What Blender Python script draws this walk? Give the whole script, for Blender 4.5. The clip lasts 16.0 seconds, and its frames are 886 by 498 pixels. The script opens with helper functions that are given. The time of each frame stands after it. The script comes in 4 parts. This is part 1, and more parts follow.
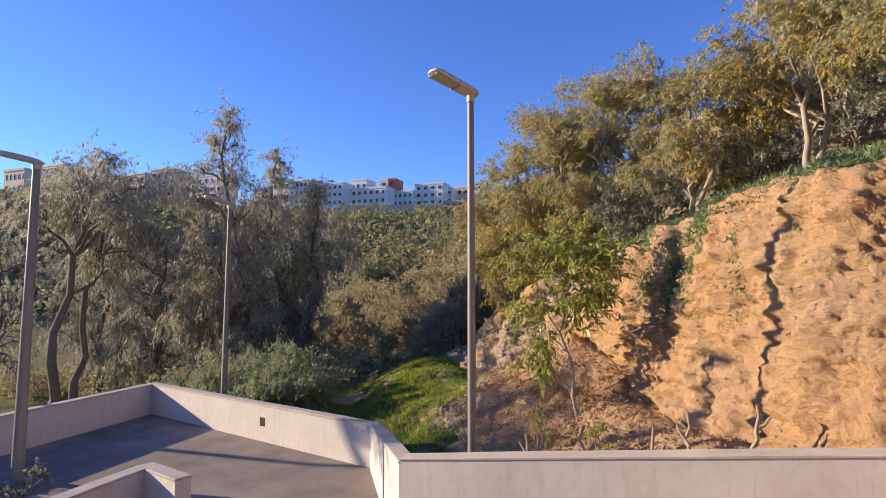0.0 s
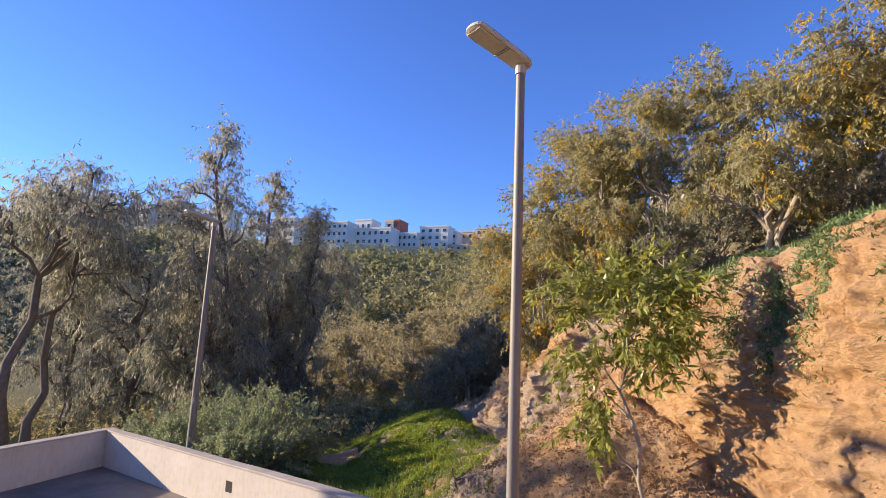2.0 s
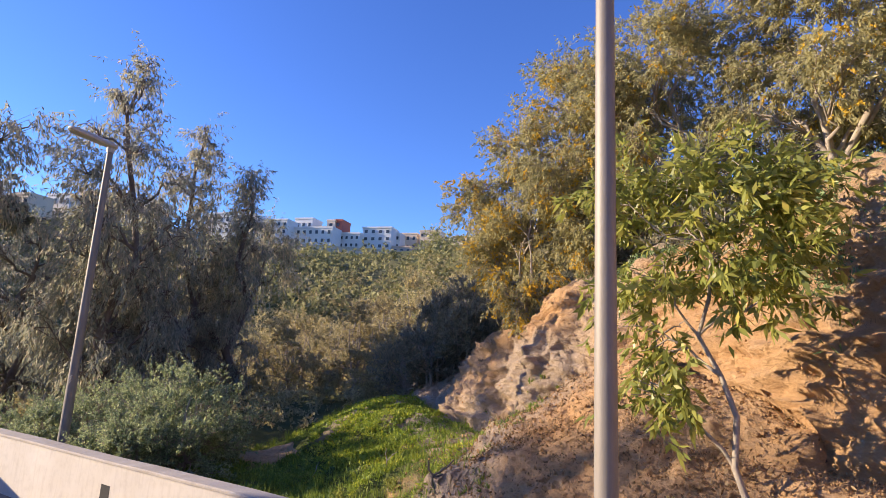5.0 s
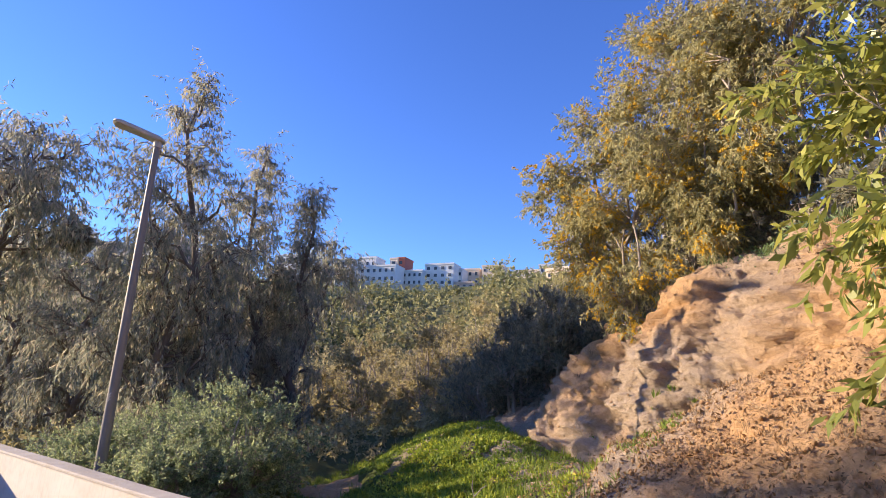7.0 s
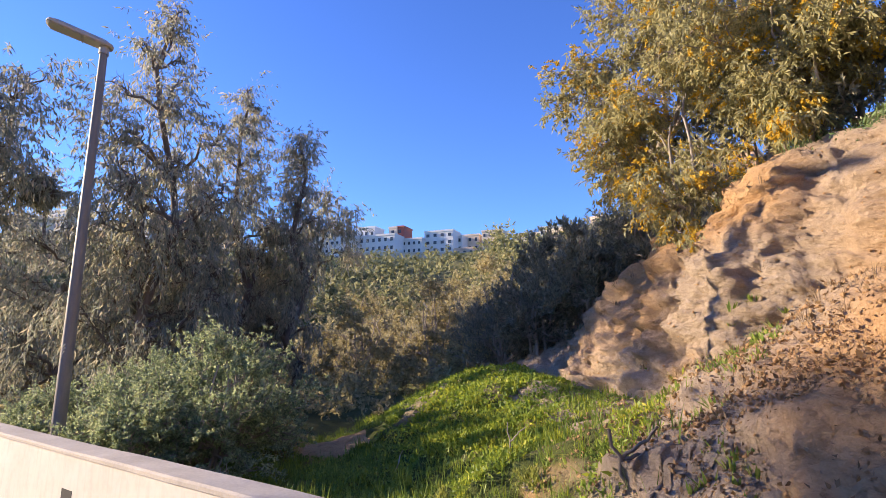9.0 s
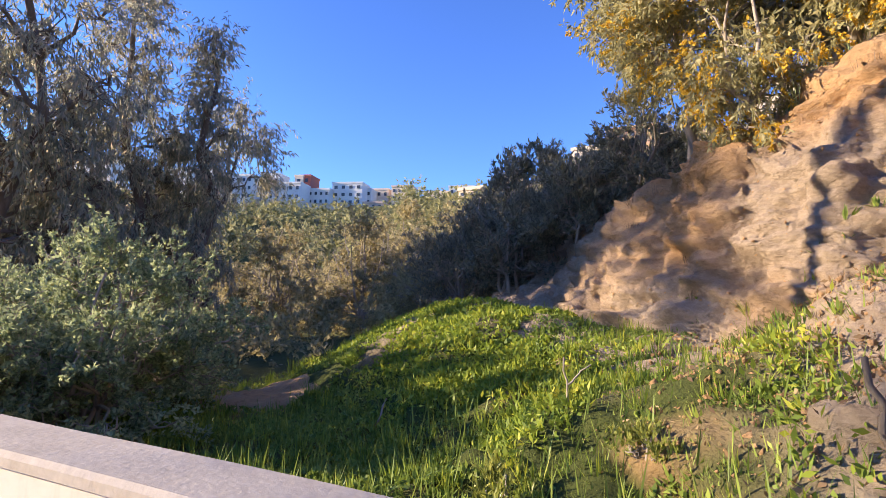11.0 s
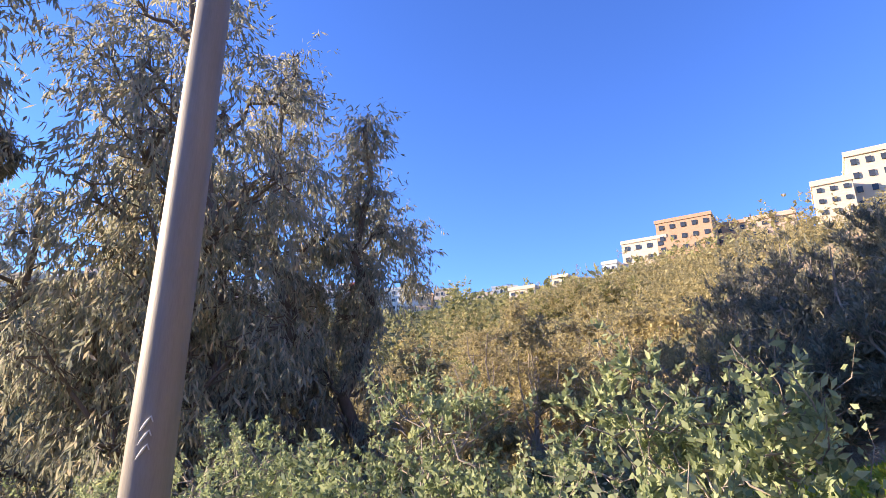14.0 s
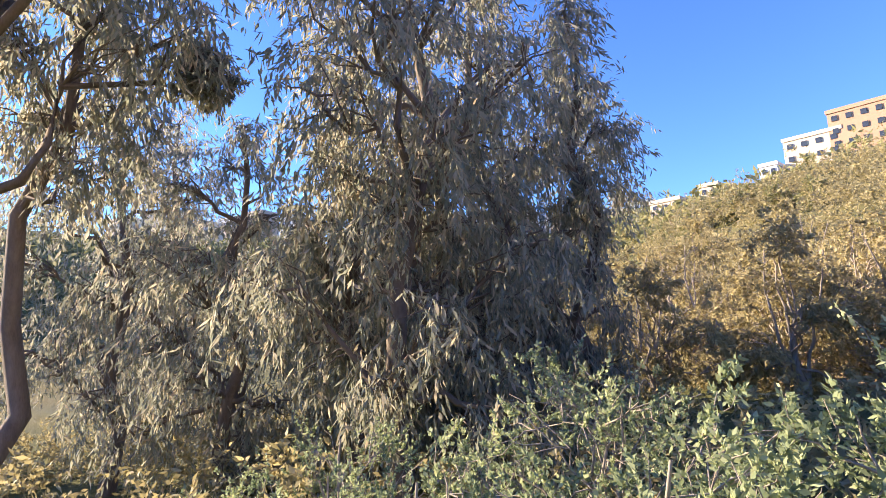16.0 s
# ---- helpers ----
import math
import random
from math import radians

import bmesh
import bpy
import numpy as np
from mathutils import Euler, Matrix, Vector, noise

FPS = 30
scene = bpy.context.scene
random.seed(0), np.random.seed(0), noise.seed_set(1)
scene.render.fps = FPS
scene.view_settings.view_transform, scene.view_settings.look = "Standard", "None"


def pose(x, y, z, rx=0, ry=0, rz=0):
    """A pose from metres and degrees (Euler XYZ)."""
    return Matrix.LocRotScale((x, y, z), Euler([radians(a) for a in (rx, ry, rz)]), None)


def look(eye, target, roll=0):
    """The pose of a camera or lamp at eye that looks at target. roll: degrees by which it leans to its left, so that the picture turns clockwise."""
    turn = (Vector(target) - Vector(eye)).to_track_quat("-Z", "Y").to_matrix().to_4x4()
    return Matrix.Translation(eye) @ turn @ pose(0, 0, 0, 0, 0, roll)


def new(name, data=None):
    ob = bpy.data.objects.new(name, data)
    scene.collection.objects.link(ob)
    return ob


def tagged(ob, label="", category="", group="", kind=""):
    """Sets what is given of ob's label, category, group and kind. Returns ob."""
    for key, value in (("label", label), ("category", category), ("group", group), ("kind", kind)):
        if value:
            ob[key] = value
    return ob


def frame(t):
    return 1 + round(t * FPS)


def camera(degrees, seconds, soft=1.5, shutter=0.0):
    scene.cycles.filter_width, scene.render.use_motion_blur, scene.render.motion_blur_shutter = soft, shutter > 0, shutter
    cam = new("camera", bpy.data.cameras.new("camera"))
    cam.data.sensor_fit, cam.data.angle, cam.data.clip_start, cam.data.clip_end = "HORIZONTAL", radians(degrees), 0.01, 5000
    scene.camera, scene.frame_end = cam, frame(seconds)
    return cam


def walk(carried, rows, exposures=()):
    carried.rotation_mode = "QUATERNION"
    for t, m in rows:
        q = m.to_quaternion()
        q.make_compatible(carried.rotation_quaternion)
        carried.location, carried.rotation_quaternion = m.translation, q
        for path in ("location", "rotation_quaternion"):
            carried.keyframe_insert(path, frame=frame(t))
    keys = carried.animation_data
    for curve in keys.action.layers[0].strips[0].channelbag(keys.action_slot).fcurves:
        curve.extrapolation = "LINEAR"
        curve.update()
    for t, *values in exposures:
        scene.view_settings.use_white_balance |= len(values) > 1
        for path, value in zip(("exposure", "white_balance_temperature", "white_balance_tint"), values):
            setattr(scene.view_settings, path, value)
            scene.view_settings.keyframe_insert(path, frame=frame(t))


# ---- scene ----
cam = camera(77.9, 16.0, 0.75)
PATH = [
    (0, (1.117, -0.317, 3.43), (-0.04, 1.305, 3.597), 0.0),
    (0.5, (0.615, 0.131, 3.467), (-0.576, 1.724, 3.673), -1.2),
    (1, (0.209, 0.584, 3.456), (-0.957, 2.194, 3.673), 1.2),
    (1.5, (-0.164, 1.017, 3.497), (-1.331, 2.61, 3.813), -4.3),
    (2, (-0.458, 1.326, 3.36), (-1.614, 2.925, 3.686), 2.4),
    (2.5, (-0.767, 1.707, 3.209), (-1.902, 3.316, 3.558), 4.0),
    (3, (-1.027, 2.046, 3.07), (-2.01, 3.751, 3.424), 2.4),
    (3.5, (-1.421, 2.31, 2.961), (-2.422, 4.001, 3.336), 3.0),
    (4, (-1.737, 2.629, 2.869), (-2.708, 4.328, 3.282), 3.3),
    (4.5, (-2.086, 2.965, 2.723), (-3.059, 4.67, 3.106), 3.3),
    (4.7, (-2.235, 3.134, 2.657), (-3.205, 4.849, 3.003), 3.0),
    (7, (-3.647, 4.756, 2.119), (-4.803, 6.318, 2.593), 2.5),
    (7.5, (-3.96, 5.008, 1.987), (-5.125, 6.568, 2.444), 3.6),
    (8, (-4.299, 5.346, 1.812), (-5.485, 6.905, 2.217), 2.4),
    (8.2, (-4.372, 5.497, 1.792), (-5.572, 7.058, 2.143), 0.8),
    (10.5, (-6.007, 6.782, 1.334), (-7.035, 8.457, 1.702), 1.2),
    (11, (-6.619, 7.096, 1.283), (-7.501, 8.878, 1.495), 1.8),
    (11.5, (-7.313, 7.12, 1.364), (-8.136, 8.941, 1.457), 1.2),
    (12, (-8.021, 7.485, 1.465), (-8.905, 9.264, 1.704), 1.1),
    (12.5, (-9.129, 7.652, 1.572), (-10.465, 9.065, 2.036), -0.1),
    (13, (-9.843, 7.766, 1.667), (-10.961, 9.353, 2.151), -0.0),
    (13.5, (-10.572, 7.787, 1.727), (-11.637, 9.391, 2.267), -2.2),
    (14, (-11.246, 7.733, 1.754), (-12.211, 9.388, 2.329), -0.2),
    (14.5, (-11.881, 7.746, 1.749), (-12.874, 9.376, 2.346), -5.0),
    (15, (-12.493, 7.6, 1.729), (-13.741, 9.073, 2.25), -1.6),
    (15.5, (-13.06, 7.682, 1.74), (-14.263, 9.252, 2.04), 0.7),
    (16, (-13.71, 7.764, 1.865), (-15.071, 9.194, 2.181), -1.5),
]
walk(cam, [(t, look(eye, target, roll)) for t, eye, target, roll in PATH],
     [(0, 0.82), (1.5, 0.94), (3.5, 0.98), (8, 1.22), (11, 1.36), (11.5, 1.46), (12, 1.6), (12.5, 1.56), (14.5, 1.5), (16, 1.75)])

# ---- world, sun, exposure ----
SUN_EL, SUN_AZ = radians(16), radians(-114)
world = bpy.data.worlds.new("world")
scene.world = world
world.use_nodes = True
wn, wl = world.node_tree.nodes, world.node_tree.links
wn.clear()
sky = wn.new("ShaderNodeTexSky")
sky.sky_type, sky.sun_disc = "NISHITA", False
sky.sun_elevation, sky.sun_rotation = SUN_EL, SUN_AZ
sky.air_density, sky.dust_density, sky.ozone_density, sky.altitude = 1.0, 0.0, 6.0, 100
wbg, wout = wn.new("ShaderNodeBackground"), wn.new("ShaderNodeOutputWorld")
wbg.inputs["Strength"].default_value = 0.15
hue = wn.new("ShaderNodeHueSaturation")
hue.inputs["Hue"].default_value, hue.inputs["Saturation"].default_value, hue.inputs["Value"].default_value = 0.518, 1.06, 1.0
wl.new(sky.outputs[0], hue.inputs["Color"])
wl.new(hue.outputs[0], wbg.inputs["Color"])
wl.new(wbg.outputs[0], wout.inputs["Surface"])
sun_data = bpy.data.lights.new("sun", "SUN")
sun_data.energy, sun_data.angle, sun_data.color = 4.8, radians(0.6), (1.0, 0.80, 0.585)
TO_SUN = Vector((math.sin(SUN_AZ) * math.cos(SUN_EL), math.cos(SUN_AZ) * math.cos(SUN_EL), math.sin(SUN_EL)))
sun = new("sun", sun_data)
sun.matrix_world = look(TO_SUN * 50, (0, 0, 0))


# ---- numeric noise ----
def hash3(i, j, k, seed):
    n = (i * 374761393 + j * 668265263 + k * 2147483647 + seed * 974634521) & 0xFFFFFFFF
    n = ((n ^ (n >> 13)) * 1274126177) & 0xFFFFFFFF
    n = ((n ^ (n >> 16)) * 2246822519) & 0xFFFFFFFF
    return ((n ^ (n >> 15)) & 0xFFFFFF) / float(0xFFFFFF)


def vnoise(x, y, z=0.0, seed=0):
    """Smooth value noise, -1 to 1, for arrays."""
    x, y, z = np.broadcast_arrays(np.asarray(x, float), np.asarray(y, float), np.asarray(z, float))
    xi, yi, zi = (np.floor(a).astype(np.int64) for a in (x, y, z))
    fx, fy, fz = x - xi, y - yi, z - zi
    fx, fy, fz = (a * a * (3 - 2 * a) for a in (fx, fy, fz))
    out = 0.0
    for a in (0, 1):
        for b in (0, 1):
            for c in (0, 1):
                w = (fx if a else 1 - fx) * (fy if b else 1 - fy) * (fz if c else 1 - fz)
                out = out + w * hash3(xi + a, yi + b, zi + c, seed)
    return out * 2 - 1


def fbm(x, y, z=0.0, seed=0, octaves=4):
    total, amp = 0.0, 1.0
    for o in range(octaves):
        total = total + amp * vnoise(np.asarray(x) * 2 ** o, np.asarray(y) * 2 ** o, np.asarray(z) * 2 ** o, seed + o)
        amp *= 0.5
    return total


def sstep(a, b, v):
    t = np.clip((v - a) / (b - a), 0, 1)
    return t * t * (3 - 2 * t)


# ---- materials ----
def mat(name, build):
    m = bpy.data.materials.new(name)
    m.use_nodes = True
    n, l = m.node_tree.nodes, m.node_tree.links
    n.clear()
    out = n.new("ShaderNodeOutputMaterial")
    bs = n.new("ShaderNodeBsdfPrincipled")
    l.new(bs.outputs[0], out.inputs["Surface"])
    build(n, l, bs, out)
    return m


def ramp(n, l, fac, stops):
    r = n.new("ShaderNodeValToRGB")
    while len(r.color_ramp.elements) < len(stops):
        r.color_ramp.elements.new(0.5)
    for e, (p, c) in zip(r.color_ramp.elements, stops):
        e.position, e.color = p, (*c, 1)
    l.new(fac, r.inputs[0])
    return r.outputs[0]


def noise_tex(n, l, scale, detail=6, rough=0.6, coords=None, stretch=None):
    co = n.new("ShaderNodeTexCoord").outputs["Object"] if coords is None else coords
    if stretch:
        mp = n.new("ShaderNodeMapping")
        mp.inputs["Scale"].default_value = stretch
        l.new(co, mp.inputs[0])
        co = mp.outputs[0]
    t = n.new("ShaderNodeTexNoise")
    t.inputs["Scale"].default_value, t.inputs["Detail"].default_value, t.inputs["Roughness"].default_value = scale, detail, rough
    l.new(co, t.inputs["Vector"])
    return t.outputs["Fac"]


def mixc(n, l, fac, a, b, mode="MIX"):
    m = n.new("ShaderNodeMix")
    m.data_type, m.blend_type = "RGBA", mode
    for sock, v in ((m.inputs[0], fac), (m.inputs[6], a), (m.inputs[7], b)):
        if isinstance(v, (int, float)):
            sock.default_value = v
        elif isinstance(v, tuple):
            sock.default_value = (*v, 1)
        else:
            l.new(v, sock)
    return m.outputs[2]


def bump(n, l, bs, height, strength=0.4, dist=0.02):
    b = n.new("ShaderNodeBump")
    b.inputs["Strength"].default_value, b.inputs["Distance"].default_value = strength, dist
    l.new(height, b.inputs["Height"])
    l.new(b.outputs[0], bs.inputs["Normal"])


def leaf_mat(name, stops, rough=0.5, through_light=0.3, spec=0.4):
    def build(n, l, bs, out):
        g = n.new("ShaderNodeNewGeometry")
        patch = noise_tex(n, l, 2.2, 3, 0.55)
        mix = n.new("ShaderNodeMath")
        mix.operation, mix.inputs[1].default_value = "MULTIPLY_ADD", 0.6
        l.new(g.outputs["Random Per Island"], mix.inputs[0])
        tone = n.new("ShaderNodeMapRange")
        tone.inputs["From Min"].default_value, tone.inputs["From Max"].default_value = 0.3, 0.7
        tone.inputs["To Min"].default_value, tone.inputs["To Max"].default_value = 0.0, 0.4
        l.new(patch, tone.inputs["Value"])
        l.new(tone.outputs[0], mix.inputs[2])
        col = ramp(n, l, mix.outputs[0], stops)
        l.new(col, bs.inputs["Base Color"])
        bs.inputs["Roughness"].default_value = rough
        bs.inputs["Specular IOR Level"].default_value = spec
        tr = n.new("ShaderNodeBsdfTranslucent")
        l.new(col, tr.inputs["Color"])
        mx = n.new("ShaderNodeMixShader")
        mx.inputs[0].default_value = through_light
        l.new(bs.outputs[0], mx.inputs[1])
        l.new(tr.outputs[0], mx.inputs[2])
        l.new(mx.outputs[0], out.inputs["Surface"])
    return mat(name, build)


def plain(name, c1, c2, scale=4.0, rough=0.8, bmp=0.2, metal=0.0, stretch=None, fine=40.0):
    def build(n, l, bs, out):
        a = noise_tex(n, l, scale, stretch=stretch)
        b = noise_tex(n, l, fine, stretch=stretch)
        c = mixc(n, l, 0.35, ramp(n, l, a, [(0.3, c1), (0.7, c2)]), ramp(n, l, b, [(0.3, c1), (0.7, c2)]))
        l.new(c, bs.inputs["Base Color"])
        bs.inputs["Roughness"].default_value, bs.inputs["Metallic"].default_value = rough, metal
        bump(n, l, bs, b, bmp, 0.01)
    return mat(name, build)


def ground_build(n, l, bs, out):
    at = n.new("ShaderNodeVertexColor")
    at.layer_name = "cover"
    sep = n.new("ShaderNodeSeparateColor")
    l.new(at.outputs[0], sep.inputs[0])
    n1, n2, n3 = noise_tex(n, l, 0.55, 8), noise_tex(n, l, 3.5, 10, 0.72, stretch=(1, 1, 1.6)), noise_tex(n, l, 24, 8, 0.78, stretch=(1, 1, 1.5))
    ochre = ramp(n, l, n1, [(0.3, (0.539, 0.305, 0.139)), (0.5, (0.635, 0.399, 0.204)), (0.72, (0.615, 0.438, 0.260))])
    ochre = mixc(n, l, 0.45, ochre, ramp(n, l, n2, [(0.28, (0.365, 0.200, 0.092)), (0.5, (0.607, 0.371, 0.186)), (0.75, (0.711, 0.505, 0.306))]))
    ochre = mixc(n, l, 0.32, ochre, ramp(n, l, n3, [(0.3, (0.270, 0.153, 0.075)), (0.55, (0.597, 0.380, 0.195)), (0.8, (0.750, 0.552, 0.352))]))
    grey = mixc(n, l, n2, (0.40, 0.30, 0.21), (0.60, 0.48, 0.36))
    grey = mixc(n, l, 0.4, grey, ramp(n, l, n3, [(0.35, (0.22, 0.165, 0.115)), (0.7, (0.62, 0.50, 0.38))]))
    green = mixc(n, l, n2, (0.055, 0.075, 0.02), (0.14, 0.16, 0.045))
    dirty = mixc(n, l, sep.outputs[1], ochre, grey)
    col = mixc(n, l, sep.outputs[0], dirty, green)
    l.new(col, bs.inputs["Base Color"])
    bs.inputs["Roughness"].default_value = 0.95
    bs.inputs["Specular IOR Level"].default_value = 0.15
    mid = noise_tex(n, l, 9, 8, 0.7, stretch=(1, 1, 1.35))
    def scaled(a, k, b=None):
        m = n.new("ShaderNodeMath")
        m.operation, m.inputs[1].default_value, m.inputs[2].default_value = "MULTIPLY_ADD", k, 0.0
        l.new(a, m.inputs[0])
        if b is not None:
            l.new(b, m.inputs[2])
        return m.outputs[0]
    vor = n.new("ShaderNodeTexVoronoi")
    vor.inputs["Scale"].default_value = 17.0
    l.new(n.new("ShaderNodeTexCoord").outputs["Object"], vor.inputs["Vector"])
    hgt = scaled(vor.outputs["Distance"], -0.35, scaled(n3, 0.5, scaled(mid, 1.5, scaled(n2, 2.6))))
    # shade painted into the colour where the bump noise dips
    hollow_shade = ramp(n, l, mid, [(0.33, (0.45, 0.42, 0.40)), (0.46, (1.0, 1.0, 1.0))])
    l.new(mixc(n, l, 0.5, col, hollow_shade, "MULTIPLY"), bs.inputs["Base Color"])
    bump(n, l, bs, hgt, 0.9, 0.055)


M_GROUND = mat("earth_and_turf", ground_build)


def plaster_build(n, l, bs, out):
    a, b, c = noise_tex(n, l, 0.9, 7), noise_tex(n, l, 7, 8, 0.65), noise_tex(n, l, 5, 6, 0.6, stretch=(3, 3, 0.35))
    col = ramp(n, l, a, [(0.3, (0.60, 0.535, 0.435)), (0.7, (0.71, 0.65, 0.56))])
    col = mixc(n, l, 0.35, col, ramp(n, l, b, [(0.25, (0.37, 0.325, 0.26)), (0.5, (0.60, 0.55, 0.46)), (0.8, (0.68, 0.64, 0.56))]))
    col = mixc(n, l, ramp(n, l, c, [(0.52, (0, 0, 0)), (0.75, (0.322, 0.322, 0.322))]), col, (0.386, 0.322, 0.239))
    l.new(col, bs.inputs["Base Color"])
    bs.inputs["Roughness"].default_value = 0.9
    bump(n, l, bs, b, 0.25, 0.01)


M_PLASTER = mat("cream_plaster", plaster_build)
M_COPING = plain("cement_coping", (0.36, 0.31, 0.25), (0.56, 0.50, 0.41), 2.5, 0.9, 0.3)


def floor_build(n, l, bs, out):
    a, c, d = noise_tex(n, l, 0.35, 5, 0.55), noise_tex(n, l, 1.6, 7, 0.6), noise_tex(n, l, 30, 6, 0.7)
    col = ramp(n, l, a, [(0.35, (0.128, 0.106, 0.083)), (0.5, (0.218, 0.180, 0.143)), (0.66, (0.346, 0.288, 0.226))])
    col = mixc(n, l, 0.4, col, ramp(n, l, c, [(0.32, (0.077, 0.060, 0.046)), (0.5, (0.218, 0.180, 0.138)), (0.75, (0.358, 0.300, 0.231))]))
    col = mixc(n, l, 0.2, col, ramp(n, l, d, [(0.3, (0.102, 0.084, 0.066)), (0.7, (0.384, 0.324, 0.253))]))
    l.new(col, bs.inputs["Base Color"])
    bs.inputs["Roughness"].default_value = 0.92
    bump(n, l, bs, d, 0.3, 0.01)


M_CONCRETE = mat("stained_concrete", floor_build)
M_POLE = plain("weathered_galvanised_steel", (0.20, 0.18, 0.155), (0.30, 0.27, 0.235), 3.0, 0.55, 0.1, 0.15, stretch=(6, 6, 0.6))
M_LAMP = plain("aged_lamp_housing", (0.42, 0.39, 0.34), (0.58, 0.54, 0.48), 5.0, 0.5, 0.1, 0.1)
M_LENS = plain("dusty_lamp_lens", (0.50, 0.46, 0.38), (0.62, 0.58, 0.50), 6.0, 0.35, 0.05)
M_DARK = plain("hole_shade_black", (0.02, 0.02, 0.02), (0.04, 0.035, 0.03), 8.0, 0.9, 0.1)
M_BARK = plain("grey_brown_bark", (0.11, 0.085, 0.065), (0.24, 0.195, 0.155), 5.0, 0.9, 0.8, stretch=(2, 2, 0.5), fine=30)
M_PALEBARK = plain("pale_bark", (0.26, 0.215, 0.165), (0.44, 0.38, 0.31), 5.0, 0.9, 0.6, stretch=(2, 2, 0.5), fine=30)
M_CUTWOOD = plain("dry_cut_wood", (0.30, 0.22, 0.14), (0.46, 0.36, 0.25), 8.0, 0.9, 0.4)
M_EUC = leaf_mat("eucalyptus_leaf", [(0.0, (0.165, 0.185, 0.15)), (0.4, (0.33, 0.345, 0.265)), (0.72, (0.50, 0.46, 0.345)), (0.92, (0.66, 0.54, 0.39)), (1.0, (0.78, 0.58, 0.41))], 0.55, 0.52, 0.2)
M_ACACIA = leaf_mat("acacia_leaf", [(0.0, (0.20, 0.195, 0.10)), (0.4, (0.39, 0.37, 0.19)), (0.75, (0.54, 0.49, 0.25)), (1.0, (0.68, 0.54, 0.24))], 0.5, 0.48, 0.25)
M_BLOSSOM = leaf_mat("acacia_blossom", [(0.0, (0.56, 0.36, 0.05)), (0.6, (0.76, 0.52, 0.07)), (1.0, (0.82, 0.62, 0.14))], 0.7, 0.4, 0.2)
M_YOUNG = leaf_mat("young_tree_leaf", [(0.0, (0.12, 0.15, 0.04)), (0.45, (0.30, 0.33, 0.08)), (0.85, (0.52, 0.50, 0.12)), (1.0, (0.70, 0.56, 0.14))], 0.35, 0.45)
M_SALTBUSH = leaf_mat("silvery_shrub_leaf", [(0.0, (0.12, 0.165, 0.09)), (0.45, (0.31, 0.37, 0.20)), (0.8, (0.56, 0.60, 0.34)), (1.0, (0.66, 0.64, 0.28))], 0.7, 0.42, 0.2)
M_OLIVE = leaf_mat("olive_scrub_leaf", [(0.0, (0.21, 0.185, 0.095)), (0.45, (0.42, 0.365, 0.185)), (0.85, (0.60, 0.50, 0.26)), (1.0, (0.68, 0.55, 0.32))], 0.6, 0.42, 0.25)
M_DARKBUSH = leaf_mat("dark_scrub_leaf", [(0.0, (0.12, 0.125, 0.095)), (0.5, (0.25, 0.255, 0.185)), (0.9, (0.40, 0.37, 0.265)), (1.0, (0.48, 0.42, 0.30))], 0.6, 0.4, 0.3)
M_FARSCRUB = leaf_mat("far_scrub_leaf", [(0.0, (0.16, 0.165, 0.075)), (0.5, (0.33, 0.32, 0.145)), (1.0, (0.52, 0.46, 0.24))], 0.7, 0.3, 0.1)
M_DRY = leaf_mat("dry_twigs", [(0.0, (0.16, 0.11, 0.07)), (0.6, (0.27, 0.20, 0.13)), (1.0, (0.36, 0.28, 0.19))], 0.85, 0.1, 0.1)
M_GRASS = leaf_mat("spring_grass", [(0.0, (0.12, 0.19, 0.03)), (0.5, (0.27, 0.35, 0.05)), (0.85, (0.504, 0.512, 0.061)), (1.0, (0.756, 0.627, 0.108))], 0.5, 0.4, 0.3)
M_WEED = leaf_mat("weed_leaf", [(0.0, (0.09, 0.14, 0.03)), (0.5, (0.22, 0.30, 0.06)), (0.9, (0.37, 0.43, 0.085)), (1.0, (0.5, 0.48, 0.12))], 0.5, 0.35, 0.3)
M_COVER = leaf_mat("creeping_succulent_leaf", [(0.0, (0.075, 0.128, 0.045)), (0.6, (0.180, 0.255, 0.098)), (1.0, (0.330, 0.390, 0.165))], 0.45, 0.2)
M_LITTER = leaf_mat("leaf_litter", [(0.0, (0.15, 0.09, 0.045)), (0.6, (0.32, 0.21, 0.11)), (1.0, (0.48, 0.36, 0.21))], 0.8, 0.1, 0.2)


# ---- mesh helpers ----
def part(name, bm, material, parent=None, label=""):
    me = bpy.data.meshes.new(name)
    bm.to_mesh(me)
    bm.free()
    me.materials.append(material)
    ob = new(name, me)
    if parent is not None:
        ob.parent = parent
    return tagged(ob, label)


def raw(name, verts, faces, material, parent=None, smooth=False):
    """A mesh from arrays: verts (n, 3), faces (m, 3 or 4)."""
    me = bpy.data.meshes.new(name)
    verts, faces = np.asarray(verts, np.float32), np.asarray(faces, np.int32)
    k = faces.shape[1]
    me.vertices.add(len(verts))
    me.vertices.foreach_set("co", verts.ravel())
    me.loops.add(faces.size)
    me.loops.foreach_set("vertex_index", faces.ravel())
    me.polygons.add(len(faces))
    me.polygons.foreach_set("loop_start", np.arange(0, faces.size, k, dtype=np.int32))
    me.update(calc_edges=True)
    me.validate()
    if smooth:
        me.polygons.foreach_set("use_smooth", np.ones(len(me.polygons), bool))
    me.materials.append(material)
    ob = new(name, me)
    if parent is not None:
        ob.parent = parent
    return ob


